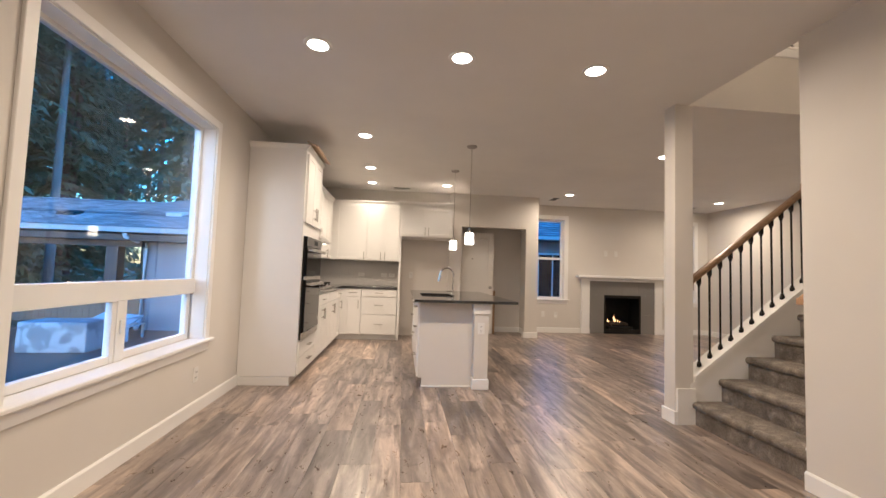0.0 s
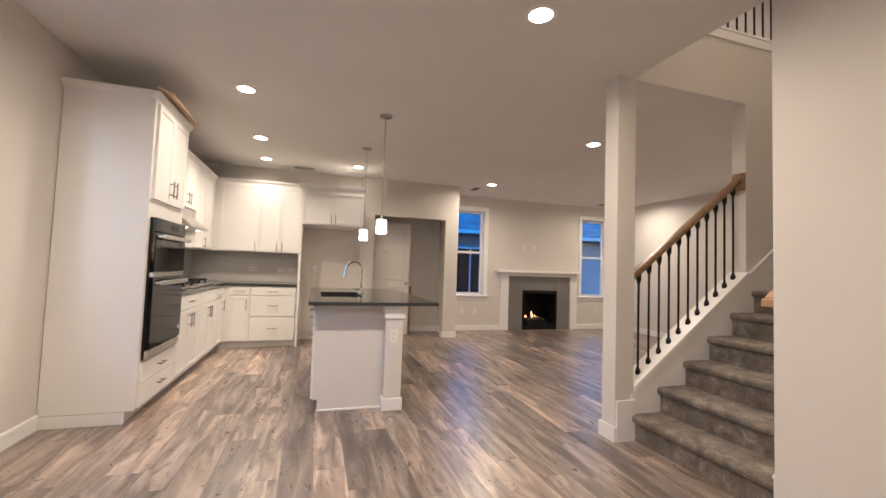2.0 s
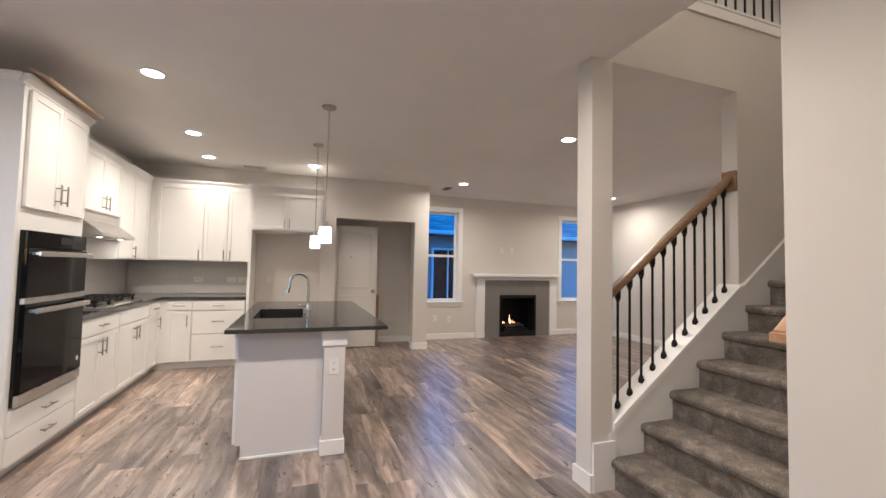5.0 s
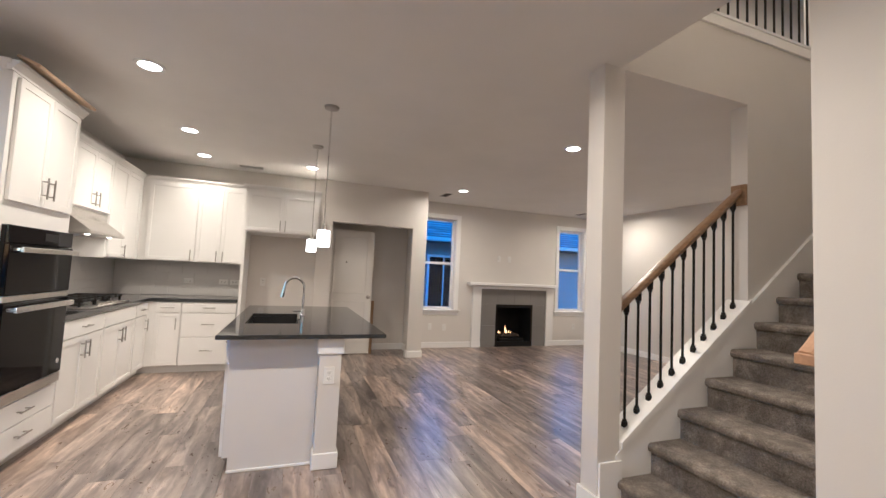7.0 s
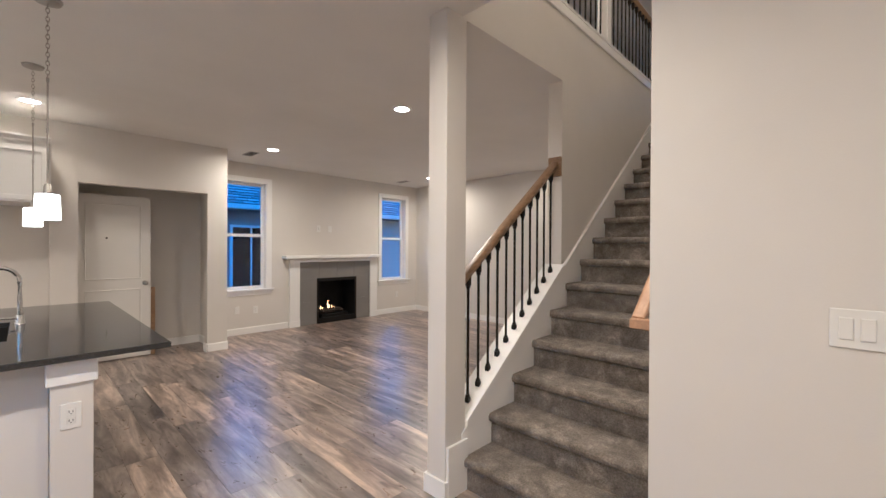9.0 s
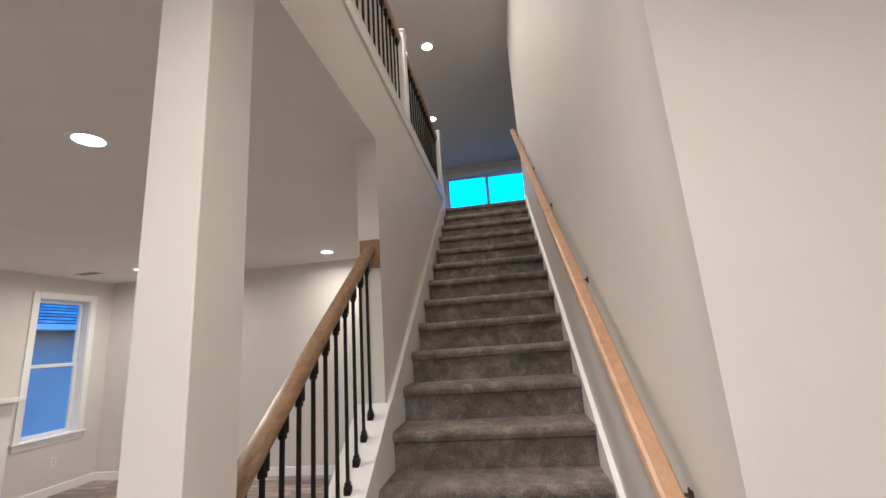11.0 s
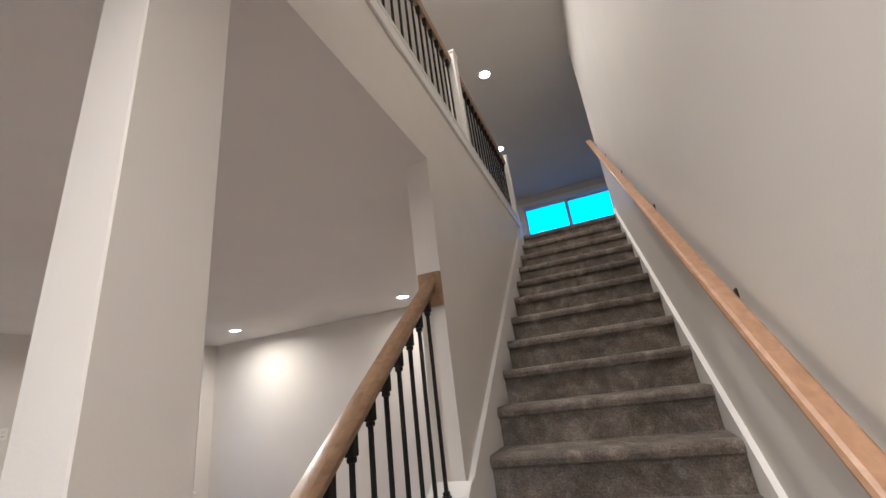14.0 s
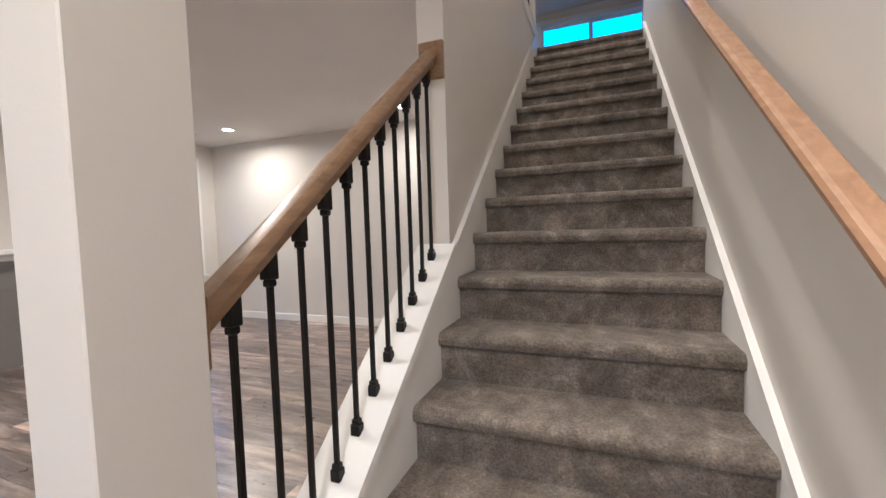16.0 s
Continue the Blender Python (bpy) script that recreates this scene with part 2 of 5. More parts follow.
def bm_tube(points, radius, seg=12, bm=None, flat=1.0):
    """A round bar along a line of points."""
    bm = bm or bmesh.new()
    pts = [Vector(p) for p in points]
    rings = []
    for i, p in enumerate(pts):
        d = (pts[min(i + 1, len(pts) - 1)] - pts[max(i - 1, 0)]).normalized()
        side = d.cross(Vector((0, 0, 1)))
        side = side.normalized() if side.length > 1e-3 else Vector((1, 0, 0))
        up = side.cross(d).normalized()
        rings.append([bm.verts.new(p + side * radius * math.cos(a) + up * radius * flat * math.sin(a)) for a in (2 * math.pi * k / seg for k in range(seg))])
    for a, b in zip(rings, rings[1:]):
        for k in range(seg):
            bm.faces.new((a[k], a[(k + 1) % seg], b[(k + 1) % seg], b[k]))
    bm.faces.new(rings[0][::-1])
    bm.faces.new(rings[-1])
    bmesh.ops.recalc_face_normals(bm, faces=bm.faces)
    return bm


def finish(name, bm, mat, smooth=False):
    me = bpy.data.meshes.new(name)
    if smooth:
        for f in bm.faces:
            f.smooth = True
        for e in bm.edges:
            if len(e.link_faces) == 2 and e.calc_face_angle(0) > 0.7:
                e.smooth = False
    bm.to_mesh(me)
    bm.free()
    me.materials.append(mat)
    return new(name, me)


def thing(name, label, category, m=Matrix(), group=""):
    ob = new(name)
    ob.empty_display_size = 0.1
    ob.matrix_world = m
    return tagged(ob, label, category, group)


def part(name, bm, mat, parent, label="", smooth=False):
    ob = finish(name, bm, mat, smooth)
    ob.parent = parent
    return tagged(ob, label)


def setting(name, bm, mat, label, category, smooth=False):
    return tagged(finish(name, bm, mat, smooth), label, category, kind="structure")


def joined(*boxes, bevel=0.0):
    bm = bmesh.new()
    for b in boxes:
        bm_box(*b, bevel=bevel, bm=bm)
    return bm


def wall_with_holes(x0, x1, z0, z1, y0, y1, holes):
    """A wall along x from y0 to y1 thick, with openings (xa, xb, za, zb), as one mesh."""
    bm = bmesh.new()
    xs = sorted({x0, x1, *(v for h in holes for v in h[:2])})
    for a, b in zip(xs, xs[1:]):
        spans = [(z0, z1)]
        for h in holes:
            if h[0] <= a and b <= h[1]:
                spans = [s for lo, hi in spans for s in ((lo, min(hi, h[2])), (max(lo, h[3]), hi)) if s[1] - s[0] > 1e-4]
        for lo, hi in spans:
            bm_box(a, b, y0, y1, lo, hi, bm=bm)
    bmesh.ops.remove_doubles(bm, verts=bm.verts, dist=1e-5)
    seen_faces = {}
    bm.verts.index_update()
    for f in bm.faces:
        seen_faces.setdefault(tuple(sorted(v.index for v in f.verts)), []).append(f)
    inner = [f for fs in seen_faces.values() if len(fs) > 1 for f in fs]
    bmesh.ops.delete(bm, geom=inner, context="FACES")
    return bm


def turned(bm, m):
    bmesh.ops.transform(bm, matrix=m, verts=bm.verts)
    return bm
# ---- the plan ----
CZ, F2, UZ = 2.70, 3.145, 5.53            # ceiling, upper floor, upper ceiling
XL, XD, XR = -1.27, 2.71, 7.08           # left wall, dining wall, living room's right wall
YB, YK, YH, YF = -2.6, 8.00, 7.93, 8.71  # behind, kitchen wall, hall opening, fireplace wall
SY0, SY1 = 2.55, 3.57                    # stair walls
RISE, RUN, NOSE = 0.185, 0.245, 2.755   # stairs
SL = RISE / RUN

# ---- floor and shell ----
sub = setting("floor", joined((XL, XR, YB, SY0, -0.20, -0.012), (XL, XR, SY0, YF + 0.5, -0.20, -0.012)), DARKGROUT, "wood-look vinyl plank floor in mixed grey-brown tones", "floor")

WIN = (2.20, 3.895, 0.575, 2.335)
left = wall_with_holes(YB - 0.16, YK + 0.9, -0.2, CZ, 0, 0.18, [WIN])
setting("wall_west", turned(left, Matrix.Translation((XL, 0, 0)) @ pose(0, 0, 0, 0, 0, 90)), WALL, "greige painted wall with a large window", "wall")
setting("wall_back", joined((XL, XD + 0.12, YB - 0.16, YB, -0.2, CZ)), WALL, "plain greige painted wall", "wall")
setting("wall_dining", joined((XD, XD + 0.13, YB, SY0 - 0.15, -0.2, F2 + 0.02)), WALL, "greige painted wall ending at the stairs", "wall")
setting("wall_stair_right", joined((XD, 6.85, SY0 - 0.15, SY0, -0.2, UZ)), WALL, "tall greige stairwell wall with a handrail", "wall")
setting("wall_kitchen", joined((XL, 1.20, YK, YK + 0.14, -0.2, CZ)), WALL, "greige wall behind the kitchen cabinets", "wall")
HALL = (1.425, 2.685, -0.2, 2.075)
hall = wall_with_holes(1.20, 2.925, -0.2, CZ, YH, YH + 0.12, [HALL])
setting("wall_hall", hall, WALL, "greige wall with a square opening to the hall", "wall")
setting("wall_hall_side", joined((2.80, 2.925, YH + 0.12, YF + 0.02, -0.2, CZ)), WALL, "short greige return wall", "wall")
setting("wall_hall_back", joined((1.20, 2.80, 8.66, 8.78, -0.2, 2.45), (1.20, 1.32, YH + 0.12, 8.66, -0.2, 2.45)), WALL, "greige wall of the hall recess", "wall")
setting("ceiling_hall", joined((1.32, 2.80, YH + 0.12, 8.66, 2.32, 2.44)), CEIL, "lower ceiling of the hall recess", "ceiling")
W1, W2 = (3.13, 3.78, 0.70, 2.41), (6.11, 6.76, 0.70, 2.41)
FB = (4.66, 5.49, 0.0, 0.82)
fire_wall = wall_with_holes(2.925, XR, -0.2, CZ, YF, YF + 0.16, [W1, W2, FB])
setting("wall_fireplace", fire_wall, WALL, "greige wall with fireplace and two tall windows", "wall")
setting("wall_living_right", joined((XR, XR + 0.14, SY1 + 0.13, YF + 0.16, -0.2, CZ)), WALL, "plain greige painted wall", "wall")
setting("wall_under_stair", joined((3.945, XR + 0.14, SY1, SY1 + 0.12, -0.2, CZ), (3.945, 6.675, SY1, SY1 + 0.10, CZ, 3.285)), WALL, "greige wall closing the side of the stairs", "wall")
setting("ceiling", joined((XL, 2.74, YB, SY1 + 0.002, CZ, F2 - 0.03), (XL, XR, SY1 + 0.002, YF, CZ, F2 - 0.03), bevel=0.0), CEIL, "matt ceiling with a fine sprayed texture", "ceiling")
setting("wall_stair_fascia", joined((2.745, 3.945, SY1, SY1 + 0.10, CZ + 0.0005, 3.285), (2.72, 2.745, SY0, SY1 + 0.10, CZ + 0.0005, 3.285)), WALL, "greige edge of the upper floor over the stairs", "wall")

# upper hall
setting("floor_upper", joined((1.2, 6.70, SY1 + 0.10, 5.2, F2 - 0.03, F2), (6.70, 10.9, 0.4, 5.2, F2 - 0.30, F2)), CARPET, "carpeted upper landing", "floor")
setting("wall_upper_side", joined((1.2, 10.9, 5.2, 5.32, F2 - 0.3, UZ)), WALL, "greige wall of the upper hall", "wall")
setting("wall_upper_front", joined((1.08, 1.2, SY0 - 0.15, 5.32, F2 - 0.3, UZ), (1.2, 2.72, SY0 - 0.15, SY0, F2, UZ)), WALL, "greige wall of the upper hall", "wall")
setting("floor_upper_front", joined((1.2, 2.72, SY0, SY1 + 0.1, F2 - 0.03, F2)), CARPET, "carpeted upper floor edge", "floor")
UW = (2.12, 4.05, 4.20, 5.30)
end = wall_with_holes(0.4, 5.32, F2 - 0.3, UZ, 0, 0.16, [UW])
setting("wall_upper_end", turned(end, Matrix.Translation((11.06, 0, 0)) @ pose(0, 0, 0, 0, 0, 90)), WALL, "greige end wall with a wide window", "wall")
setting("wall_upper_right", joined((6.85, 11.06, 0.28, 0.4, F2 - 0.3, UZ), (6.73, 6.85, 0.28, SY0 - 0.15, F2 - 0.3, UZ)), WALL, "greige wall of the upper landing", "wall")
setting("ceiling_upper", joined((1.08, 11.06, 0.28, 5.32, UZ, UZ + 0.15)), CEIL, "matt upper ceiling with recessed lights", "ceiling")


# ---- baseboards ----
def base_run(name, pts, h=0.105, t=0.014):
    """Boards along a line of floor points; the room lies to the left of the line."""
    root = tagged(new(name), "white painted baseboard along the wall", "baseboard", kind="structure")
    for (ax, ay), (bx, by) in zip(pts, pts[1:]):
        d = Vector((bx - ax, by - ay))
        length, ang = d.length, math.degrees(math.atan2(d.y, d.x))
        bm = bm_prism([(0.002, 0), (0.002 + t, 0), (0.002 + t, h - 0.012), (0.002 + t * 0.5, h), (0.002, h)], 0, length, "x")
        part("board", turned(bm, pose(ax, ay, 0, 0, 0, ang)), TRIM, root)
    return root


base_run("baseboard", [(XL, 4.625), (XL, YB)])
base_run("baseboard", [(XL, YB), (XD, YB), (XD, SY0 - 0.0)])
base_run("baseboard", [(2.925, YF), (2.925, YH), (2.685, YH), (2.685, YH + 0.12), (2.80, YH + 0.12), (2.80, 8.66), (1.32, 8.66)])
base_run("baseboard", [(4.15, YF), (2.925, YF)])
base_run("baseboard", [(XR, YF), (5.975, YF)])
base_run("baseboard", [(XR, SY1 + 0.13), (XR, YF)])
base_run("baseboard", [(3.945, SY1 + 0.12), (XR, SY1 + 0.12)])
base_run("baseboard", [(1.425, YH), (1.20, YH)])


# ---- windows ----
def casing(parent, x0, x1, z0, z1, w=0.075, stool=True):
    """Trim round an opening, in the wall's plane y = 0, room towards -y."""
    part("casing", joined((x0 - w, x0 + 0.004, -0.018, 0.0, z0, z1 + w), (x1 - 0.004, x1 + w, -0.018, 0.0, z0, z1 + w), (x0 + 0.004, x1 - 0.004, -0.018, 0.0, z1 - 0.004, z1 + w), bevel=0.003), TRIM, parent)
    part("jamb_liner", joined((x0, x0 + 0.012, 0.0, 0.10, z0, z1), (x1 - 0.012, x1, 0.0, 0.10, z0, z1), (x0 + 0.012, x1 - 0.012, 0.0, 0.10, z1 - 0.012, z1)), TRIM, parent)
    part("window_sill", bm_box(x0 - w - 0.03, x1 + w + 0.03, -0.05, 0.10, z0 - 0.022, z0 + 0.003, 0.005), TRIM, parent)
    part("apron", bm_box(x0 - w, x1 + w, -0.016, 0.0, z0 - 0.095, z0 - 0.022, 0.004), TRIM, parent)


def sash(parent, x0, x1, z0, z1, y, w=0.045, d=0.035, name="window_frame"):
    f = part(name, joined((x0, x0 + w, y, y + d, z0, z1), (x1 - w, x1, y, y + d, z0, z1), (x0 + w, x1 - w, y, y + d, z0, z0 + w), (x0 + w, x1 - w, y, y + d, z1 - w, z1), bevel=0.003), VINYL, parent)
    p = part("pane", bm_box(x0 + w - 0.005, x1 - w + 0.005, y + d * 0.45, y + d * 0.6, z0 + w - 0.005, z1 - w + 0.005), GLASS, f)
    p.visible_shadow = False
    return f


def window_thing(name, label, m):
    ob = thing(name, label, "window", m)
    ob["kind"] = "structure"
    return ob


# big window: local x runs along +y of the room, local +y goes out through the wall
wa, wb, wc, wd = WIN
big = window_thing("window_1", "large white vinyl window with a slider under a fixed pane", pose(XL, wa, 0, 0, 0, 90))
L = wb - wa
casing(big, 0, L, wc, wd, 0.062)
sash(big, 0.012, L - 0.012, 1.02, wd - 0.004, 0.10, 0.035, 0.045)
sash(big, 0.012, 0.81, wc + 0.003, 1.0, 0.10, 0.045, 0.045, "slider_frame")
sash(big, 0.855, L - 0.012, wc + 0.003, 1.0, 0.118, 0.045, 0.05, "slider_frame")
part("mullion", bm_box(0.80, 0.885, 0.092, 0.165, wc + 0.003, 0.96, 0.004), VINYL, big)
part("mid_rail", bm_box(0.012, L - 0.012, 0.086, 0.15, 0.945, 1.066, 0.004), VINYL, big)
part("latch", bm_box(0.825, 0.85, 0.078, 0.092, 0.74, 0.83, 0.004), PLASTIC, big)

for nm, (a, b, c, d) in (("window_2", W1), ("window_3", W2)):
    w = window_thing(nm, "tall white single-hung window beside the fireplace", pose(a, YF, 0))
    n = b - a
    casing(w, 0, n, c, d)
    sash(w, 0.012, n - 0.012, 1.54, d - 0.012, 0.105, 0.04, 0.035, "upper_sash")
    sash(w, 0.012, n - 0.012, c + 0.003, 1.585, 0.085, 0.045, 0.035, "lower_sash")

a, b, c, d = UW
uw = window_thing("window_4", "wide white sliding window at the landing", pose(10.9, b, 0, 0, 0, -90))
n = b - a
casing(uw, 0, n, c, d)
sash(uw, 0.012, n / 2 + 0.02, c + 0.003, d - 0.012, 0.09, 0.055, 0.035)
sash(uw, n / 2 - 0.02, n - 0.012, c + 0.003, d - 0.012, 0.115, 0.055, 0.035)


# ---- post, stairs and railings ----
post = thing("post", "square white painted post at the foot of the stairs", "post", pose(2.615, 3.555, 0))
part("shaft", bm_box(0, 0.165, 0, 0.14, 0, CZ, 0.003), WALL, post)
part("post_base", joined((-0.014, 0.0, -0.014, 0.154, 0, 0.105), (0.0, 0.165, 0.14, 0.154, 0, 0.105), (0.0, 0.035, -0.014, 0.0, 0, 0.105)), TRIM, post)


def nose_z(x):
    return RISE + (x - NOSE) * SL


stairs = thing("staircase", "carpeted straight staircase with rounded step edges in taupe pile", "stairs", pose(0, 0, 0))
NSTEP = 17
y0, y1 = SY0 + 0.018, SY1 - 0.018
for i in range(NSTEP):
    xn, zt = NOSE + i * RUN, (i + 1) * RISE
    xr = xn + 0.028
    back = xr + RUN + (0.02 if i < NSTEP - 1 else 0.3)
    outline = [(xr, zt - RISE - (0.0 if i == 0 else 0.004)), (xr, zt - 0.052), (xr - 0.012, zt - 0.054), (xn + 0.004, zt - 0.045)]
    outline += [(xn + 0.026 - 0.026 * math.cos(math.pi / 2 * k / 6), zt - 0.026 + 0.026 * math.sin(math.pi / 2 * k / 6)) for k in range(7)]
    outline += [(back, zt), (back, zt - RISE - 0.004 if i else 0.0)]
    part("step", bm_prism(outline, y0, y1, "y"), CARPET, stairs)


def slope_board(x0, x1, lo, hi, ya, yb, floor=None):
    """A board between the lines lo and hi above the step edges; floor: cut off level at that height."""
    pts = [(x0, nose_z(x0) + lo), (x1, nose_z(x1) + lo), (x1, nose_z(x1) + hi), (x0, nose_z(x0) + hi)]
    if floor is not None:
        pts = [(x0, floor), (x1, floor), (x1, nose_z(x1) + hi), (x0, nose_z(x0) + hi)]
    return bm_prism(pts, ya, yb, "y")


XS = 2.70
xe = NOSE + 16 * RUN
setting("trim_skirt_left", slope_board(XS + 0.05, xe, -0.34, 0.14, SY1 - 0.018, SY1 - 0.0005), TRIM, "white skirt board along the stairs", "skirt board")
setting("trim_skirt_right", slope_board(XS + 0.03, xe, -0.34, 0.045, SY0 + 0.0005, SY0 + 0.018), TRIM, "white skirt board along the stairwell wall", "skirt board")
setting("trim_skirt_cap", slope_board(XS + 0.03, xe, 0.045, 0.057, SY0 + 0.0005, SY0 + 0.024), TRIM, "thin white moulding on the skirt board", "moulding")
setting("wall_stair_knee", slope_board(2.785, 3.945, 0, 0.148, SY1, SY1 + 0.13, 0.0), WALL, "low sloped wall under the balusters", "wall")
setting("trim_knee_cap", slope_board(2.785, 3.945, 0.148, 0.175, SY1 - 0.03, SY1 + 0.145), TRIM, "white sloped cap under the balusters", "trim")
setting("trim_knee_bead", slope_board(2.785, 3.945, 0.176, 0.186, SY1 - 0.03, SY1 - 0.016), TRIM, "thin white bead along the sloped cap", "moulding")
setting("trim_skirt_left_cap", slope_board(3.95, xe, 0.141, 0.153, SY1 - 0.025, SY1 - 0.0005), TRIM, "thin white moulding on the skirt board", "moulding")
setting("trim_post_skirt", joined((2.625, 2.79, SY1 - 0.032, SY1 - 0.0155, 0.0, 0.29)), TRIM, "white skirt end at the foot of the post", "trim")


def baluster(parent, x, y, zb, zt, slope=0.0, r=0.0066):
    b = part("baluster", bm_box(x - r, x + r, y - r, y + r, zb, zt, 0.002), BLACKM, parent)
    s = 0.0145
    part("shoe", joined((x - s, x + s, y - s, y + s, zb - 0.012, zb + 0.022), (x - s * 0.78, x + s * 0.78, y - s * 0.78, y + s * 0.78, zb + 0.022, zb + 0.036), bevel=0.003), BLACKM, b)
    part("collar", joined((x - s, x + s, y - s, y + s, zt - 0.055, zt + 0.005), (x - s * 0.75, x + s * 0.75, y - s * 0.75, y + s * 0.75, zt - 0.07, zt - 0.055), bevel=0.003), BLACKM, b)
    return b


def rail_bm(x0, z0, x1, z1, y, w=0.030, h=0.033):
    """A handrail of rounded section between two points."""
    prof = [(-w * 0.62, -h), (w * 0.62, -h), (w * 0.72, -h * 0.45), (w, -h * 0.05), (w * 0.98, h * 0.45), (w * 0.72, h * 0.85), (0, h), (-w * 0.72, h * 0.85), (-w * 0.98, h * 0.45), (-w, -h * 0.05), (-w * 0.72, -h * 0.45)]
    bm = bmesh.new()
    rings = [[bm.verts.new((x, y + a, z + b)) for a, b in prof] for x, z in ((x0, z0), (x1, z1))]
    n = len(prof)
    for k in range(n):
        bm.faces.new((rings[0][k], rings[0][(k + 1) % n], rings[1][(k + 1) % n], rings[1][k]))
    bm.faces.new(rings[0][::-1])
    bm.faces.new(rings[1])
    bmesh.ops.recalc_face_normals(bm, faces=bm.faces)
    return bm


YR = SY1 + 0.053
RS = 0.77


def rail_z(x):
    return 1.216 + RS * (x - 2.85)


stair_rail = thing("stair_railing", "oak handrail on slim black iron balusters beside the stairs", "railing", pose(0, 0, 0))
part("handrail", rail_bm(2.787, rail_z(2.787), 3.925, rail_z(3.925), YR), OAK, stair_rail, "stained oak handrail", True)
part("rosette", bm_box(3.922, 3.944, YR - 0.055, YR + 0.055, rail_z(3.9) - 0.075, rail_z(3.9) + 0.08, 0.004), OAK, stair_rail, "square oak wall block")
part("rosette", bm_box(2.786, 2.804, YR - 0.045, YR + 0.045, rail_z(2.795) - 0.07, rail_z(2.795) + 0.06, 0.004), OAK, stair_rail, "square oak wall block")
for k in range(11):
    x = 2.883 + k * 0.0985
    baluster(stair_rail, x, YR, nose_z(x) + 0.18, rail_z(x) - 0.03)

CAP = 3.285
setting("trim_upper_cap", joined((2.745, 6.72, SY1 - 0.024, SY1 + 0.12, CAP, CAP + 0.024), bevel=0.003), TRIM, "white cap board under the upper railing", "trim")
setting("trim_upper_skirt", joined((2.745, 6.70, SY1 - 0.018, SY1 - 0.0005, CAP - 0.075, CAP - 0.0005), bevel=0.002), TRIM, "white moulding under the cap board", "trim")
upper_rail = thing("upper_railing", "oak rail with black balusters and white newels along the upper hall", "railing", pose(0, 0, 0))
RZ = 4.06
part("handrail", rail_bm(2.76, RZ, 4.78, RZ, YR - 0.02), OAK, upper_rail, "stained oak handrail", True)
part("handrail", rail_bm(4.87, RZ, 6.575, RZ, YR - 0.02), OAK, upper_rail, "stained oak handrail", True)
for x in (4.825, 6.62):
    nw = part("newel", bm_box(x - 0.048, x + 0.048, YR - 0.068, YR + 0.028, CAP + 0.028 if x < 6 else F2, RZ + 0.075, 0.003), TRIM, upper_rail, "white square newel post")
    part("cap", bm_box(x - 0.058, x + 0.058, YR - 0.078, YR + 0.038, RZ + 0.075, RZ + 0.098, 0.005), TRIM, nw)
x = 2.84
while x < 6.56:
    if abs(x - 4.825) > 0.07:
        baluster(upper_rail, x, YR - 0.02, CAP + 0.03, RZ - 0.03)
    x += 0.105

# handrail on the right wall
wall_rail = thing("wall_handrail", "raw wood handrail on bronze brackets along the stairwell wall", "handrail", pose(0, 0, 0))


def wr(x):
    return 1.238 + 0.755 * (x - 2.974)


YW = SY0 + 0.062
bm = bmesh.new()
prof = [(-0.022, -0.02), (0.02, -0.02), (0.028, -0.012), (0.031, 0.004), (0.026, 0.016), (0.017, 0.02), (-0.018, 0.02), (-0.024, 0.014)]
rings = [[bm.verts.new((x, YW + a, wr(x) + b)) for a, b in prof] for x in (2.775, 6.84)]
for k in range(len(prof)):
    j = (k + 1) % len(prof)
    bm.faces.new((rings[0][k], rings[0][j], rings[1][j], rings[1][k]))
bm.faces.new(rings[0][::-1])
bm.faces.new(rings[1])
bmesh.ops.recalc_face_normals(bm, faces=bm.faces)
part("rail", bm, PINE, wall_rail)
part("return", bm_box(2.755, 2.80, SY0 + 0.001, YW + 0.03, wr(2.775) - 0.03, wr(2.775) + 0.012, 0.004), PINE, wall_rail)
for x in (2.96, 3.75, 4.56, 5.37, 6.1, 6.75):
    br = part("bracket", bm_tube([(x, SY0 + 0.004, wr(x) - 0.06), (x, SY0 + 0.03, wr(x) - 0.055), (x, YW, wr(x) - 0.045), (x, YW, wr(x) - 0.018)], 0.0045, 8), DARKM, wall_rail, "dark bronze bracket", True)
    part("bracket_plate", bm_box(x - 0.011, x + 0.011, SY0 + 0.0005, SY0 + 0.006, wr(x) - 0.075, wr(x) - 0.045, 0.002), DARKM, br)


# ---- kitchen ----
def bm_shaker(x0, x1, z0, z1, t=0.02, rail=0.058, slab=False):
    """A door or drawer front in the plane y = -t .. 0, facing -y."""
    bm = bm_box(x0, x1, -t, -0.0005, z0, z1, 0.0015)
    if not slab:
        bm.faces.ensure_lookup_table()
        f = max((f for f in bm.faces if f.normal.y < -0.9), key=lambda f: f.calc_area())
        bmesh.ops.inset_region(bm, faces=[f], thickness=rail, depth=0)
        bmesh.ops.inset_region(bm, faces=[f], thickness=0.003, depth=-0.006)
    return bm


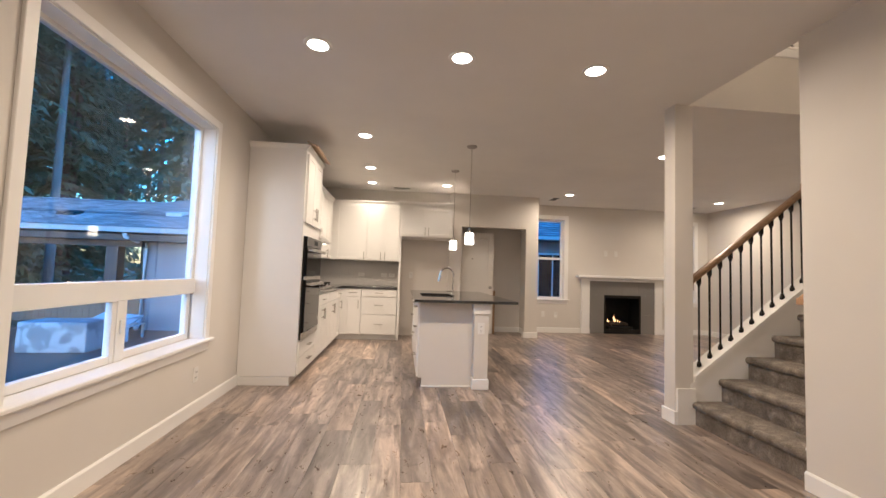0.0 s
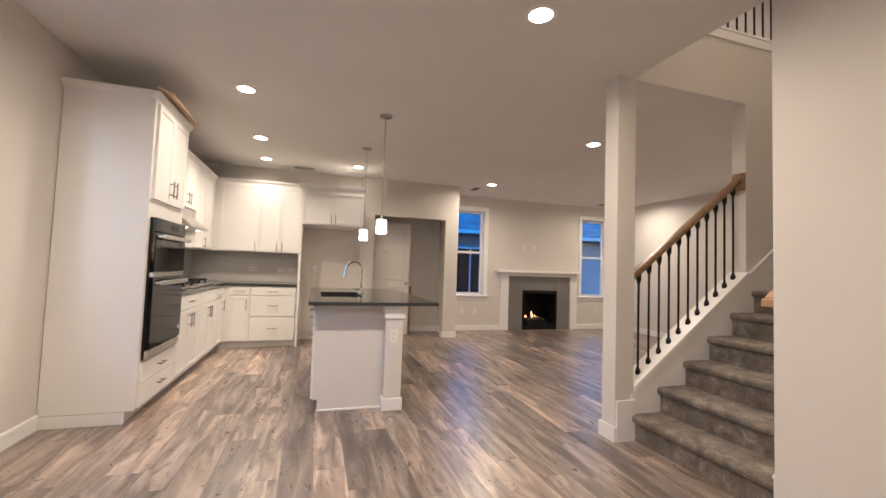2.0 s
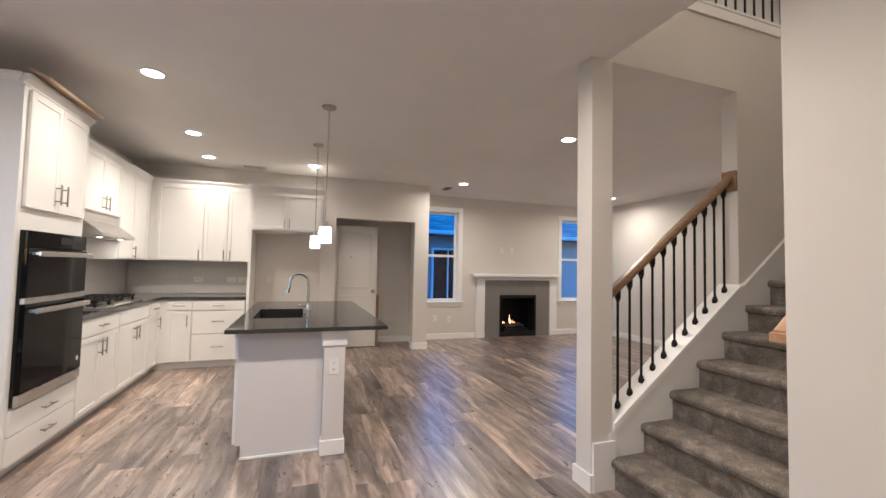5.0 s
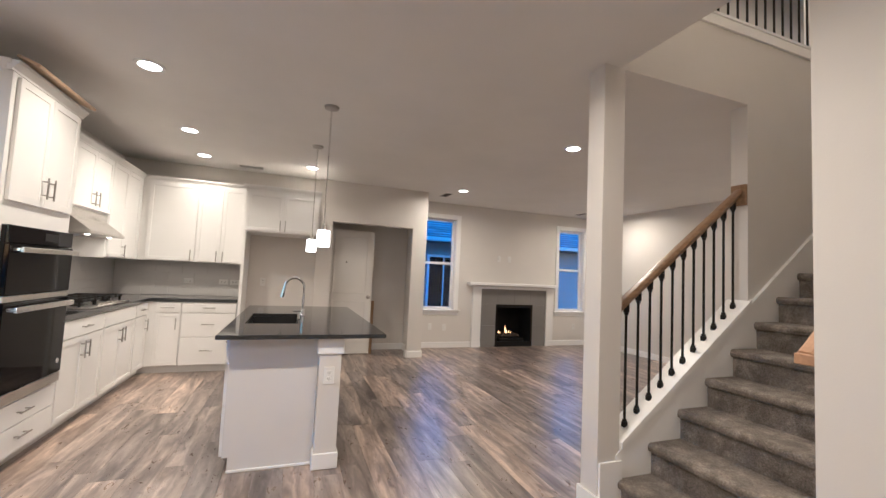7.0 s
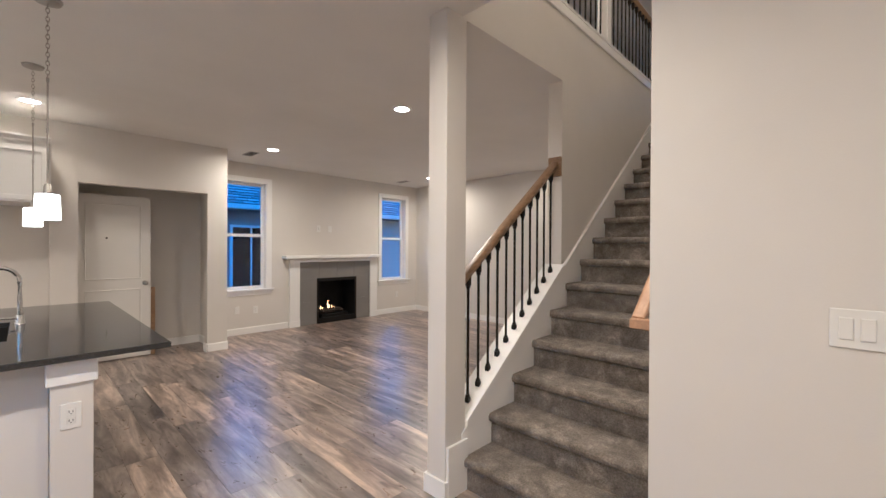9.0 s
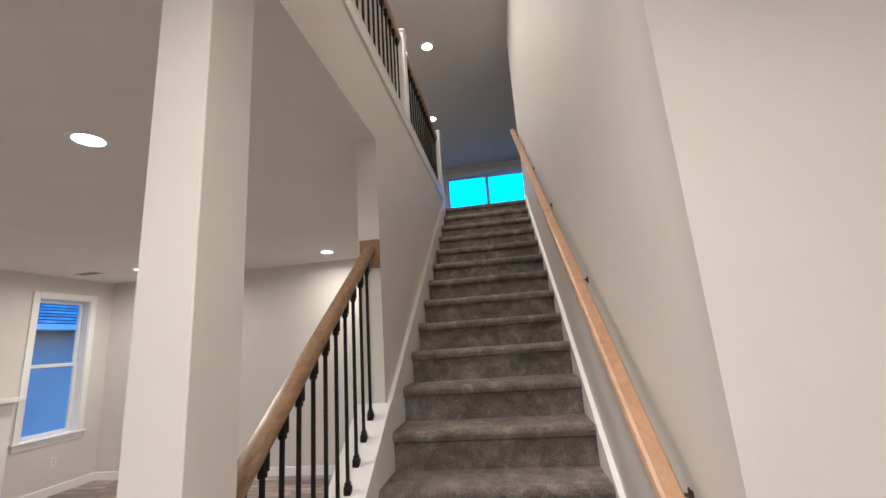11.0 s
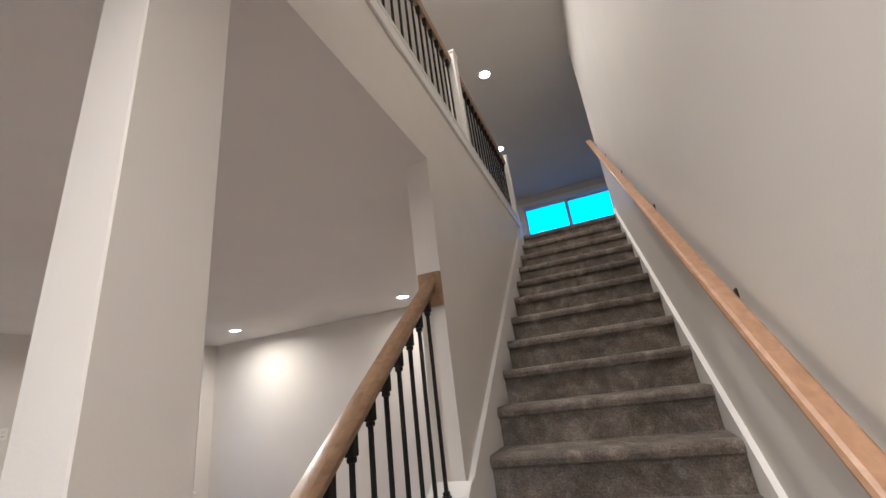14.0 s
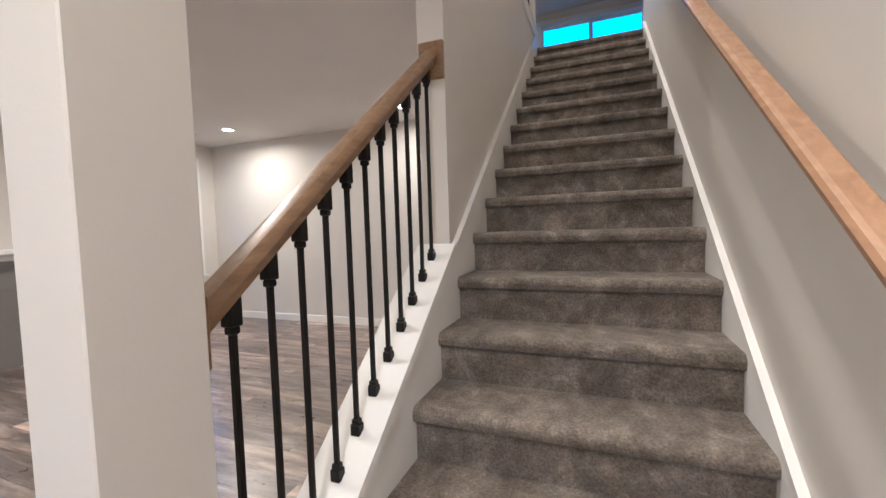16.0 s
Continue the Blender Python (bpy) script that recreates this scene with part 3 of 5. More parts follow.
def bm_pull(x, z, length=0.13, upright=True, t=0.02):
    """A bar pull on two posts, centred at x, z."""
    h, r, out = length / 2, 0.0055, 0.032
    bm = bmesh.new()
    ends = [(x, z - h), (x, z + h)] if upright else [(x - h, z), (x + h, z)]
    bm_tube([(ends[0][0], -t - out, ends[0][1]), (ends[1][0], -t - out, ends[1][1])], r, 10, bm)
    for k in (0.18, 0.82):
        px, pz = (ends[0][i] + (ends[1][i] - ends[0][i]) * k for i in (0, 1))
        bm_tube([(px, -t + 0.001, pz), (px, -t - out, pz)], r * 0.9, 8, bm)
    return bm


def cabinet(label, m, w, d, z0, z1, fronts, toe=0.0, group="kitchen cabinets"):
    """A cabinet unit facing -y in its own axes. fronts: (x0, x1, z0, z1, kind, pull x, pull z, upright)."""
    c = thing("cabinet", label, "cabinet", m, group)
    part("body", bm_box(0.001, w - 0.001, 0, d, z0 + toe, z1, 0.001), CAB, c)
    if toe:
        part("toe_kick", bm_box(0.001, w - 0.001, 0.07, d, 0.0, toe, 0), CAB, c)
    for x0, x1, za, zb, kind, px, pz, up in fronts:
        dr = part("drawer_front" if kind == "slab" else "door", bm_shaker(x0 + 0.002, x1 - 0.002, za + 0.002, zb - 0.002, slab=kind == "slab"), CAB, c)
        if px is not None:
            part("handle", bm_pull(px, pz, 0.14, up), NICKEL, dr, "brushed nickel bar pull", True)
    return c


def crown(m, runs, z0, label="white crown moulding on the cabinets"):
    """Moulding along runs of (x0, y0, x1, y1, extend) in plan, leaning outwards to the right of each run."""
    c = thing("crown_moulding", label, "moulding", m)
    for x0, y0, x1, y1 in runs:
        d = Vector((x1 - x0, y1 - y0))
        ang = math.degrees(math.atan2(d.y, d.x))
        bm = bm_prism([(0.02, 0), (-0.004, 0), (-0.006, 0.012), (-0.034, 0.044), (-0.036, 0.06), (0.02, 0.06)], -0.0, d.length, "x")
        part("moulding", turned(bm, pose(x0, y0, z0, 0, 0, ang)), CAB, c)
    return c


XC = -0.70   # fronts of the left run
YO0, YO1 = 4.635, 5.415
H = YO1 - YO0
tall = cabinet("tall white oven cabinet with two upper doors and two drawers", pose(XC, YO0, 0, 0, 0, 90), H, 0.565, 0, 2.40,
               [(0.03, H / 2 - 0.005, 1.655, 2.385, "door", H / 2 - 0.045, 1.78, True), (H / 2 - 0.005, H - 0.03, 1.655, 2.385, "door", H / 2 + 0.035, 1.78, True),
                (0.02, H - 0.01, 0.275, 0.425, "slab", H / 2, 0.35, False), (0.02, H - 0.01, 0.10, 0.270, "slab", H / 2, 0.20, False)], 0.09)
part("side_skin", bm_box(-0.012, 0.0005, 0.0, 0.565, 0.09, 2.40, 0.001), CAB, tall)
part("side_base", bm_box(-0.018, 0.0, 0.06, 0.563, 0.0, 0.085, 0.002), CAB, tall)
crown(pose(0, 0, 0), [(XL, YO0 - 0.012, XC + 0.0, YO0 - 0.012), (XC, YO0 - 0.035, XC, YO1 + 0.03)], 2.40)

oven = thing("double_wall_oven", "black glass double wall oven with steel handles", "oven", pose(XC, YO0 + 0.04, 0, 0, 0, 90))
OW = H - 0.06
part("body", bm_box(0, OW, -0.018, 0.5, 0.44, 1.515, 0.002), BLACKM, oven)
part("control_panel", bm_box(0.0, OW, -0.04, -0.018, 1.41, 1.515, 0.003), BLACKG, oven)
part("display", bm_box(OW * 0.5, OW * 0.72, -0.0425, -0.040, 1.44, 1.49), SINKM, oven)
for z0, z1, hz in ((1.10, 1.405, 1.372), (0.515, 1.055, 1.015)):
    od = part("oven_door", bm_box(0.0, OW, -0.046, -0.018, z0, z1, 0.004), BLACKG, oven, "black glass oven door")
    bm = bm_box(0.03, OW - 0.03, -0.10, -0.078, hz - 0.017, hz + 0.017, 0.006, seg=2)
    for q in (0.05, OW - 0.05):
        bm_box(q - 0.012, q + 0.012, -0.08, -0.044, hz - 0.010, hz + 0.010, 0.002, bm=bm)
    part("handle", bm, STEEL, od, "brushed steel bar handle")
part("trim_strip", bm_box(0.0, OW, -0.044, -0.018, 1.06, 1.095, 0.002), STEEL, oven, "brushed steel strip")
part("lower_panel", bm_box(0.0, OW, -0.044, -0.018, 0.445, 0.51, 0.002), STEEL, oven, "brushed steel panel")
part("badge", turned(bm_lathe([(0, 0), (0.018, 0), (0.017, 0.003), (0, 0.003)], 18), pose(OW - 0.06, -0.046, 0.60, 90)), STEEL, oven)

# wood board lying on top of the tall cabinet
plank_top = thing("wood_board", "bare wood moulding offcut lying on the tall cabinet", "board", pose(-0.66, 4.66, 2.462, 0, 0, 0))
part("board", turned(bm_box(-0.06, 0.06, 0, 0.73, 0.0, 0.018, 0.002), pose(0, 0, 0.02, 0, 22, 0)), OFFCUT, plank_top)

cabinet("white base cabinet with one drawer over two shaker doors", pose(XC, YO1, 0, 0, 0, 90), 0.745, 0.565, 0, 0.865,
        [(0.01, 0.74, 0.715, 0.855, "slab", 0.37, 0.785, False), (0.01, 0.375, 0.10, 0.71, "door", 0.335, 0.60, True), (0.375, 0.74, 0.10, 0.71, "door", 0.415, 0.60, True)], 0.09)
cabinet("white cooktop base cabinet with two shaker doors", pose(XC, 6.16, 0, 0, 0, 90), 0.80, 0.565, 0, 0.865,
        [(0.01, 0.79, 0.715, 0.855, "slab", None, 0, False), (0.01, 0.40, 0.10, 0.71, "door", 0.36, 0.60, True), (0.40, 0.79, 0.10, 0.71, "door", 0.44, 0.60, True)], 0.09)
cabinet("white corner base cabinet with a drawer and a shaker door", pose(XC, 6.96, 0, 0, 0, 90), 0.43, 0.565, 0, 0.865,
        [(0.01, 0.37, 0.715, 0.855, "slab", 0.19, 0.785, False), (0.01, 0.37, 0.10, 0.71, "door", 0.31, 0.60, True)], 0.09)
YBK = 7.39
cabinet("white base cabinet with a drawer over one shaker door", pose(-0.70, YBK, 0), 0.355, 0.605, 0, 0.865,
        [(0.085, 0.35, 0.735, 0.855, "slab", 0.215, 0.795, False), (0.085, 0.35, 0.10, 0.73, "door", 0.31, 0.60, True)], 0.09)
setting("trim_toe_corner", joined((-0.80, -0.70, YBK + 0.07, YBK + 0.12, 0, 0.089), (-0.82, -0.77, YBK - 0.001, YBK + 0.069, 0, 0.089)), CAB, "white toe board in the cabinet corner", "toe board")
cabinet("white base cabinet with three wide drawers", pose(-0.345, YBK, 0), 0.605, 0.605, 0, 0.865,
        [(0.005, 0.60, 0.735, 0.855, "slab", 0.30, 0.797, False), (0.005, 0.60, 0.44, 0.73, "slab", 0.30, 0.595, False), (0.005, 0.60, 0.10, 0.435, "slab", 0.30, 0.275, False)], 0.09)

ZU0, ZU1 = 1.355, 2.37
XU = -0.935
cabinet("white shaker wall cabinet over the range hood", pose(XU, 5.78, 0, 0, 0, 90), 0.935, 0.33, 1.785, ZU1,
        [(0.17, 0.55, 1.80, 2.355, "door", 0.51, 1.90, True), (0.55, 0.93, 1.80, 2.355, "door", 0.59, 1.90, True)])
cabinet("narrow white wall cabinet beside the oven", pose(XU, YO1, 0, 0, 0, 90), 0.365, 0.33, 1.785, ZU1, [(0.005, 0.36, 1.80, 2.355, "door", None, 0, True)])
cabinet("white shaker wall cabinet in the kitchen corner", pose(XU, 6.715, 0, 0, 0, 90), 0.955, 0.33, ZU0, ZU1,
        [(0.005, 0.42, ZU0 + 0.01, 2.355, "door", 0.38, 1.44, True), (0.42, 0.83, ZU0 + 0.01, 2.355, "door", None, 0, True)])
YU = 7.67
cabinet("white shaker wall cabinet with one wide door", pose(-0.935, YU, 0), 0.62, 0.325, ZU0, ZU1, [(0.075, 0.615, ZU0 + 0.01, 2.355, "door", 0.575, 1.44, True)])
cabinet("white shaker wall cabinet with two doors", pose(-0.315, YU, 0), 0.575, 0.325, ZU0, ZU1,
        [(0.003, 0.287, ZU0 + 0.01, 2.355, "door", 0.25, 1.44, True), (0.287, 0.572, ZU0 + 0.01, 2.355, "door", 0.325, 1.44, True)])
crown(pose(0, 0, 0), [(XU, YO1, XU, YU), (XU, YU, 0.262, YU)], ZU1)
fr = cabinet("white cabinet over the empty fridge space with two doors", pose(0.264, 7.37, 0), 0.932, 0.625, 1.785, 2.34,
             [(0.02, 0.466, 1.80, 2.30, "door", 0.435, 1.88, True), (0.466, 0.912, 1.80, 2.30, "door", 0.497, 1.88, True)])
part("side_panel", bm_box(0.001, 0.036, 0.0, 0.622, 0.0, 1.784, 0.001), CAB, fr)
crown(pose(0, 0, 0), [(0.262, YK, 0.262, 7.37), (0.235, 7.37, 1.197, 7.37)], 2.34)

# worktops
XF = XC + 0.03
counter = thing("countertop", "dark speckled quartz worktop with polished edge", "countertop", pose(0, 0, 0))
part("slab", bm_prism([(XL + 0.002, YO1 + 0.002), (XF, YO1 + 0.002), (XF, YBK - 0.03), (0.262, YBK - 0.03), (0.262, YK - 0.002), (XL + 0.002, YK - 0.002)], 0.866, 0.905, "z", 0.003), QUARTZ, counter)


def splash_wall(label, m, w, z0, z1):
    """Large gloss tiles in staggered rows on a grout bed; local y = 0 is the wall, room towards -y."""
    s = tagged(new("backsplash"), label, "backsplash", kind="structure")
    s.matrix_world = m
    part("grout", bm_box(0, w, -0.004, -0.001, z0, z1), GROUT, s)
    tw, th, g = 0.30, 0.0985, 0.002
    row, z = 0, z0 + 0.001
    while z < z1 - 0.01:
        top = min(z + th, z1 - 0.001)
        x = -tw / 2 if row % 2 else 0.0
        while x < w - 0.005:
            a, b = max(x, 0.0), min(x + tw, w)
            if b - a > 0.02:
                part("tile", bm_box(a + g / 2, b - g / 2, -0.010, -0.003, z + g / 2, top - g / 2, 0.001), SPLASH, s)
            x += tw
        z, row = top, row + 1
    return s


splash_wall("gloss white tile backsplash behind the cooktop", pose(XL, YO1, 0, 0, 0, 90), YK - YO1 - 0.012, 0.906, ZU0 - 0.001)
splash_wall("gloss white tile backsplash under the wall cabinets", pose(XL + 0.012, YK, 0), 1.52, 0.906, ZU0 - 0.001)


def plate(label, m, slots="outlet", gang=1, group="wall plates"):
    """A wall plate facing -y, centred on its origin."""
    p = thing("light_switch" if slots == "switch" else "wall_outlet", label, "switch" if slots == "switch" else "outlet", m, group)
    w = 0.036 + 0.023 * (gang - 1)
    part("cover", bm_box(-w, w, -0.006, -0.0005, -0.058, 0.058, 0.002), PLASTIC, p)
    for g in range(gang):
        cx = (g - (gang - 1) / 2) * 0.046
        if slots == "switch":
            part("rocker", bm_box(cx - 0.016, cx + 0.016, -0.010, -0.006, -0.033, 0.033, 0.002), PLASTIC, p)
        else:
            for cz in (-0.02, 0.02):
                s = part("socket", bm_box(cx - 0.016, cx + 0.016, -0.0085, -0.006, cz - 0.014, cz + 0.014, 0.003), PLASTIC, p)
                # flat dark pieces in place of shaded slot holes
                part("slots", joined((cx - 0.008, cx - 0.005, -0.0090, -0.0084, cz - 0.004, cz + 0.006), (cx + 0.005, cx + 0.008, -0.0090, -0.0084, cz - 0.004, cz + 0.005), (cx - 0.002, cx + 0.002, -0.0090, -0.0084, cz - 0.011, cz - 0.007)), GAP, s)
    return p


for x in (-0.42, 0.0, 0.14):
    plate("white outlet set sideways in the tile backsplash", pose(x, YK - 0.011, 1.10, 0, 90, 0))
plate("white duplex outlet low on the wall", pose(XL, 3.80, 0.31, 0, 0, 90))
plate("white double rocker switch on the dining wall", pose(XD, 1.985, 1.155, 0, 0, -90), "switch", 2)
plate("white duplex outlet low beside the window", pose(3.60, YF, 0.37))
plate("white blank plate low beside the window", pose(3.32, YF, 0.385), "switch")
plate("white duplex outlet low beside the window", pose(6.52, YF, 0.385))
plate("white outlet on the wall over the mantel", pose(4.70, YF, 1.71))
plate("white plate on the wall over the mantel", pose(4.93, YF, 1.71), "switch")
plate("white outlet in the empty fridge space", pose(0.50, YK, 1.12))

th = thing("thermostat", "white wall thermostat above the light switch", "thermostat", pose(XD, 1.83, 1.44, 0, 0, -90))
part("housing", bm_box(-0.045, 0.045, -0.022, -0.0005, -0.05, 0.05, 0.006, seg=2), PLASTIC, th)
part("screen", bm_box(-0.028, 0.028, -0.0235, -0.022, 0.0, 0.032), GAP, th)

# gas cooktop
ck = thing("gas_cooktop", "steel gas cooktop with black cast-iron grates", "cooktop", pose(-0.95, 6.36, 0.906))
part("tray", bm_box(-0.25, 0.25, -0.45, 0.45, 0, 0.014, 0.004), STEEL, ck)
for cy in (-0.295, 0.0, 0.295):
    gb = bmesh.new()
    for q in (-0.135, 0.0, 0.135):
        bm_box(-0.22, 0.18, cy + q - 0.007, cy + q + 0.007, 0.056, 0.076, 0.002, bm=gb)
    for q in (-0.20, -0.08, 0.04, 0.16):
        bm_box(q - 0.006, q + 0.006, cy - 0.142, cy + 0.142, 0.054, 0.074, 0.002, bm=gb)
        for e in (-0.135, 0.135):
            bm_box(q - 0.008, q + 0.008, cy + e - 0.008, cy + e + 0.008, 0.013, 0.056, bm=gb)
    part("grate", gb, BLACKM, ck, "black cast-iron grate")
for bx, by in ((-0.12, -0.295), (0.09, -0.295), (-0.03, 0.0), (-0.12, 0.295), (0.09, 0.295)):
    part("burner", bm_lathe([(0.05, 0.012), (0.05, 0.02), (0.036, 0.024), (0.034, 0.031), (0, 0.032)], 20, at=(bx, by, 0)), BLACKM, ck, smooth=True)
for k in range(5):
    part("knob", bm_lathe([(0.019, 0.012), (0.019, 0.018), (0.016, 0.034), (0, 0.035)], 16, at=(0.205, -0.16 + k * 0.08, 0)), STEEL, ck, "steel control knob", True)

# range hood
hd = thing("range_hood", "slanted stainless range hood under the wall cabinet", "range hood", pose(XL, 5.95, 1.56))
part("canopy", bm_prism([(0.002, 0.0), (0.50, 0.0), (0.50, 0.025), (0.34, 0.15), (0.34, 0.222), (0.002, 0.222)], 0.0, 0.76, "y", 0.002), STEEL, hd)
part("filter", bm_box(0.06, 0.46, 0.04, 0.72, -0.004, 0.001), NICKEL, hd)
for k in (0.15, 0.61):
    part("lamp", bm_lathe([(0.017, -0.010), (0.019, -0.005), (0, -0.0105)][::-1], 16, at=(0.42, k, 0)), HOODLED, hd, "small round hood lamp")
    hl = bpy.data.lights.new("hood_light", "AREA")
    hl.shape, hl.size, hl.energy, hl.color = "DISK", 0.05, 0.06, LAMP_COLOR
    new("hood_light", hl).matrix_world = pose(XL + 0.42, 5.95 + k, 1.545)

# ---- island ----
IX0, IX1, IY0, IY1 = 0.515, 1.095, 4.62, 6.50
isl = thing("kitchen_island", "white island cabinet with a paneled end and drawers", "kitchen island", pose(0, 0, 0))
part("body", joined((IX0 + 0.02, IX1, IY0, IY1, 0.09, 0.655), (IX0 + 0.02, IX1, IY0, 4.99, 0.655, 0.876), (IX0 + 0.02, IX1, 5.77, IY1, 0.655, 0.876), (IX0 + 0.02, 0.555, 4.99, 5.77, 0.655, 0.876), (0.975, IX1, 4.99, 5.77, 0.655, 0.876)), CAB, isl)
part("toe_kick", bm_box(IX0 + 0.075, IX1, IY0 + 0.012, IY1, 0.0, 0.09), CAB, isl)
part("end_panel", bm_prism([(IX0 + 0.02, 0.876), (IX0 + 0.02, 0.095), (IX0 + 0.055, 0.095), (IX0 + 0.055, 0.002), (IX1, 0.002), (IX1, 0.876)], IY0 - 0.014, IY0, "y", 0.001), WALL, isl, "greige painted end panel")
part("shoe_moulding", bm_box(IX0 + 0.05, IX1 - 0.002, IY0 - 0.026, IY0 - 0.0145, 0.0, 0.018, 0.003), TRIM, isl)
fm = pose(IX0 + 0.02, IY1, 0, 0, 0, -90)
span = IY1 - IY0
for k in range(3):
    a, b = span - 0.6 - k * 0.64, span - k * 0.64
    a = max(a, 0.005)
    zs = ((0.70, 0.855), (0.42, 0.695), (0.10, 0.415)) if k != 1 else ((0.70, 0.855), (0.10, 0.695))
    for z0, z1 in zs:
        drf = part("drawer_front", turned(bm_shaker(a + 0.003, b - 0.003, z0, z1, slab=True), fm), CAB, isl)
        part("handle", turned(bm_pull((a + b) / 2, (z0 + z1) / 2 + 0.02, 0.14, False), fm), NICKEL, drf, "brushed nickel bar pull", True)
knee = thing("island_knee_wall", "painted half wall with a trimmed pillar end behind the island", "half wall", pose(0, 0, 0))
part("wall", bm_box(1.097, 1.243, 4.51, IY1, 0, 0.876, 0.002), WALL, knee)
part("cap_block", bm_box(1.082, 1.258, 4.495, 4.65, 0.765, 0.876, 0.004), TRIM, knee)
part("base_block", bm_box(1.084, 1.256, 4.497, 4.65, 0.0, 0.105, 0.004), TRIM, knee)
part("baseboard", bm_box(1.243, 1.256, 4.652, IY1, 0.0, 0.105, 0.003), TRIM, knee)
plate("white duplex outlet on the island pillar", pose(1.165, 4.51, 0.62))
SX0, SX1, SYa, SYb = 0.575, 0.955, 5.02, 5.74
top = thing("island_countertop", "dark polished quartz island top with a sink cut-out", "countertop", pose(0, 0, 0))
tb = bmesh.new()
TX0, TX1, TY0, TY1 = 0.468, 1.535, 4.44, 6.58
grid_x, grid_y = (TX0, SX0, SX1, TX1), (TY0, SYa, SYb, TY1)
gv = {(i, j, k): tb.verts.new((grid_x[i], grid_y[j], z)) for i in range(4) for j in range(4) for k, z in enumerate((0.8775, 0.905))}
for i in range(3):
    for j in range(3):
        if (i, j) != (1, 1):
            tb.faces.new((gv[i, j, 1], gv[i + 1, j, 1], gv[i + 1, j + 1, 1], gv[i, j + 1, 1]))
            tb.faces.new((gv[i, j, 0], gv[i, j + 1, 0], gv[i + 1, j + 1, 0], gv[i + 1, j, 0]))
for i in range(3):
    tb.faces.new((gv[i, 0, 0], gv[i + 1, 0, 0], gv[i + 1, 0, 1], gv[i, 0, 1]))
    tb.faces.new((gv[i, 3, 0], gv[i, 3, 1], gv[i + 1, 3, 1], gv[i + 1, 3, 0]))
    tb.faces.new((gv[0, i, 0], gv[0, i, 1], gv[0, i + 1, 1], gv[0, i + 1, 0]))
    tb.faces.new((gv[3, i, 0], gv[3, i + 1, 0], gv[3, i + 1, 1], gv[3, i, 1]))
tb.faces.new((gv[1, 1, 0], gv[1, 1, 1], gv[2, 1, 1], gv[2, 1, 0]))
tb.faces.new((gv[1, 2, 0], gv[2, 2, 0], gv[2, 2, 1], gv[1, 2, 1]))
tb.faces.new((gv[1, 1, 0], gv[1, 2, 0], gv[1, 2, 1], gv[1, 1, 1]))
tb.faces.new((gv[2, 1, 0], gv[2, 1, 1], gv[2, 2, 1], gv[2, 2, 0]))
bmesh.ops.recalc_face_normals(tb, faces=tb.faces)
rim = [e for e in tb.edges if len(e.link_faces) == 2 and e.calc_face_angle(0) > 1.0]
bmesh.ops.bevel(tb, geom=rim, offset=0.003, segments=1, affect="EDGES")
part("slab", tb, QUARTZ, top)
sk = thing("sink", "black composite undermount sink", "sink", pose(0, 0, 0))
part("bowl", joined((SX0 - 0.012, SX1 + 0.012, SYa - 0.012, SYb + 0.012, 0.66, 0.672), (SX0 - 0.012, SX0 - 0.001, SYa - 0.012, SYb + 0.012, 0.672, 0.8765), (SX1 + 0.001, SX1 + 0.012, SYa - 0.012, SYb + 0.012, 0.672, 0.8765), (SX0, SX1, SYa - 0.012, SYa - 0.001, 0.672, 0.8765), (SX0, SX1, SYb + 0.001, SYb + 0.012, 0.672, 0.8765)), SINKM, sk)
part("drain", bm_lathe([(0.045, 0.0), (0.045, 0.004), (0.03, 0.002), (0, 0.002)], 20, at=(0.765, 5.38, 0.672)), STEEL, sk)
fc = thing("faucet", "steel gooseneck pull-down kitchen faucet", "faucet", pose(1.0, 5.62, 0.905))
part("base", bm_lathe([(0.027, 0), (0.027, 0.006), (0.022, 0.012), (0.019, 0.05), (0.016, 0.055), (0, 0.055)], 20), CHROME, fc, smooth=True)
neck = [(0, 0, 0.05), (0, 0, 0.15), (0, 0, 0.26)] + [(-0.085 + 0.085 * math.cos(a), 0, 0.26 + 0.085 * math.sin(a)) for a in (math.pi * k / 12 for k in range(1, 12))] + [(-0.175, 0, 0.225)]
part("neck", bm_tube(neck, 0.0125, 14), CHROME, fc, smooth=True)
part("spray_head", bm_tube([(-0.173, 0, 0.24), (-0.18, 0, 0.205), (-0.19, 0, 0.165)], 0.0165, 14), CHROME, fc, smooth=True)
part("lever", bm_tube([(0, 0, 0.035), (-0.025, -0.02, 0.04), (-0.085, -0.035, 0.045)], 0.007, 10), CHROME, fc, smooth=True)


# ---- lamps ----
def downlight(x, y, z, watts, beam=168):
    d = thing("recessed_light", "round recessed LED ceiling light, switched on", "ceiling light", pose(x, y, z), "recessed lights")
    part("trim_ring", bm_lathe([(0.070, -0.002), (0.070, -0.006), (0.092, -0.006), (0.096, -0.001), (0.096, 0.0)], 32), PLASTIC, d, smooth=True)
    part("lens", bm_lathe([(0, -0.0045), (0.0695, -0.0045), (0.0695, -0.0015)], 32), LED, d, "glowing frosted lens")
    la = bpy.data.lights.new("downlight", "AREA")
    la.shape, la.size, la.energy, la.color, la.spread = "DISK", 0.13, watts, LAMP_COLOR, radians(beam)
    lo = new("downlight", la)
    lo.matrix_world = pose(x, y, z - 0.012)
    return d


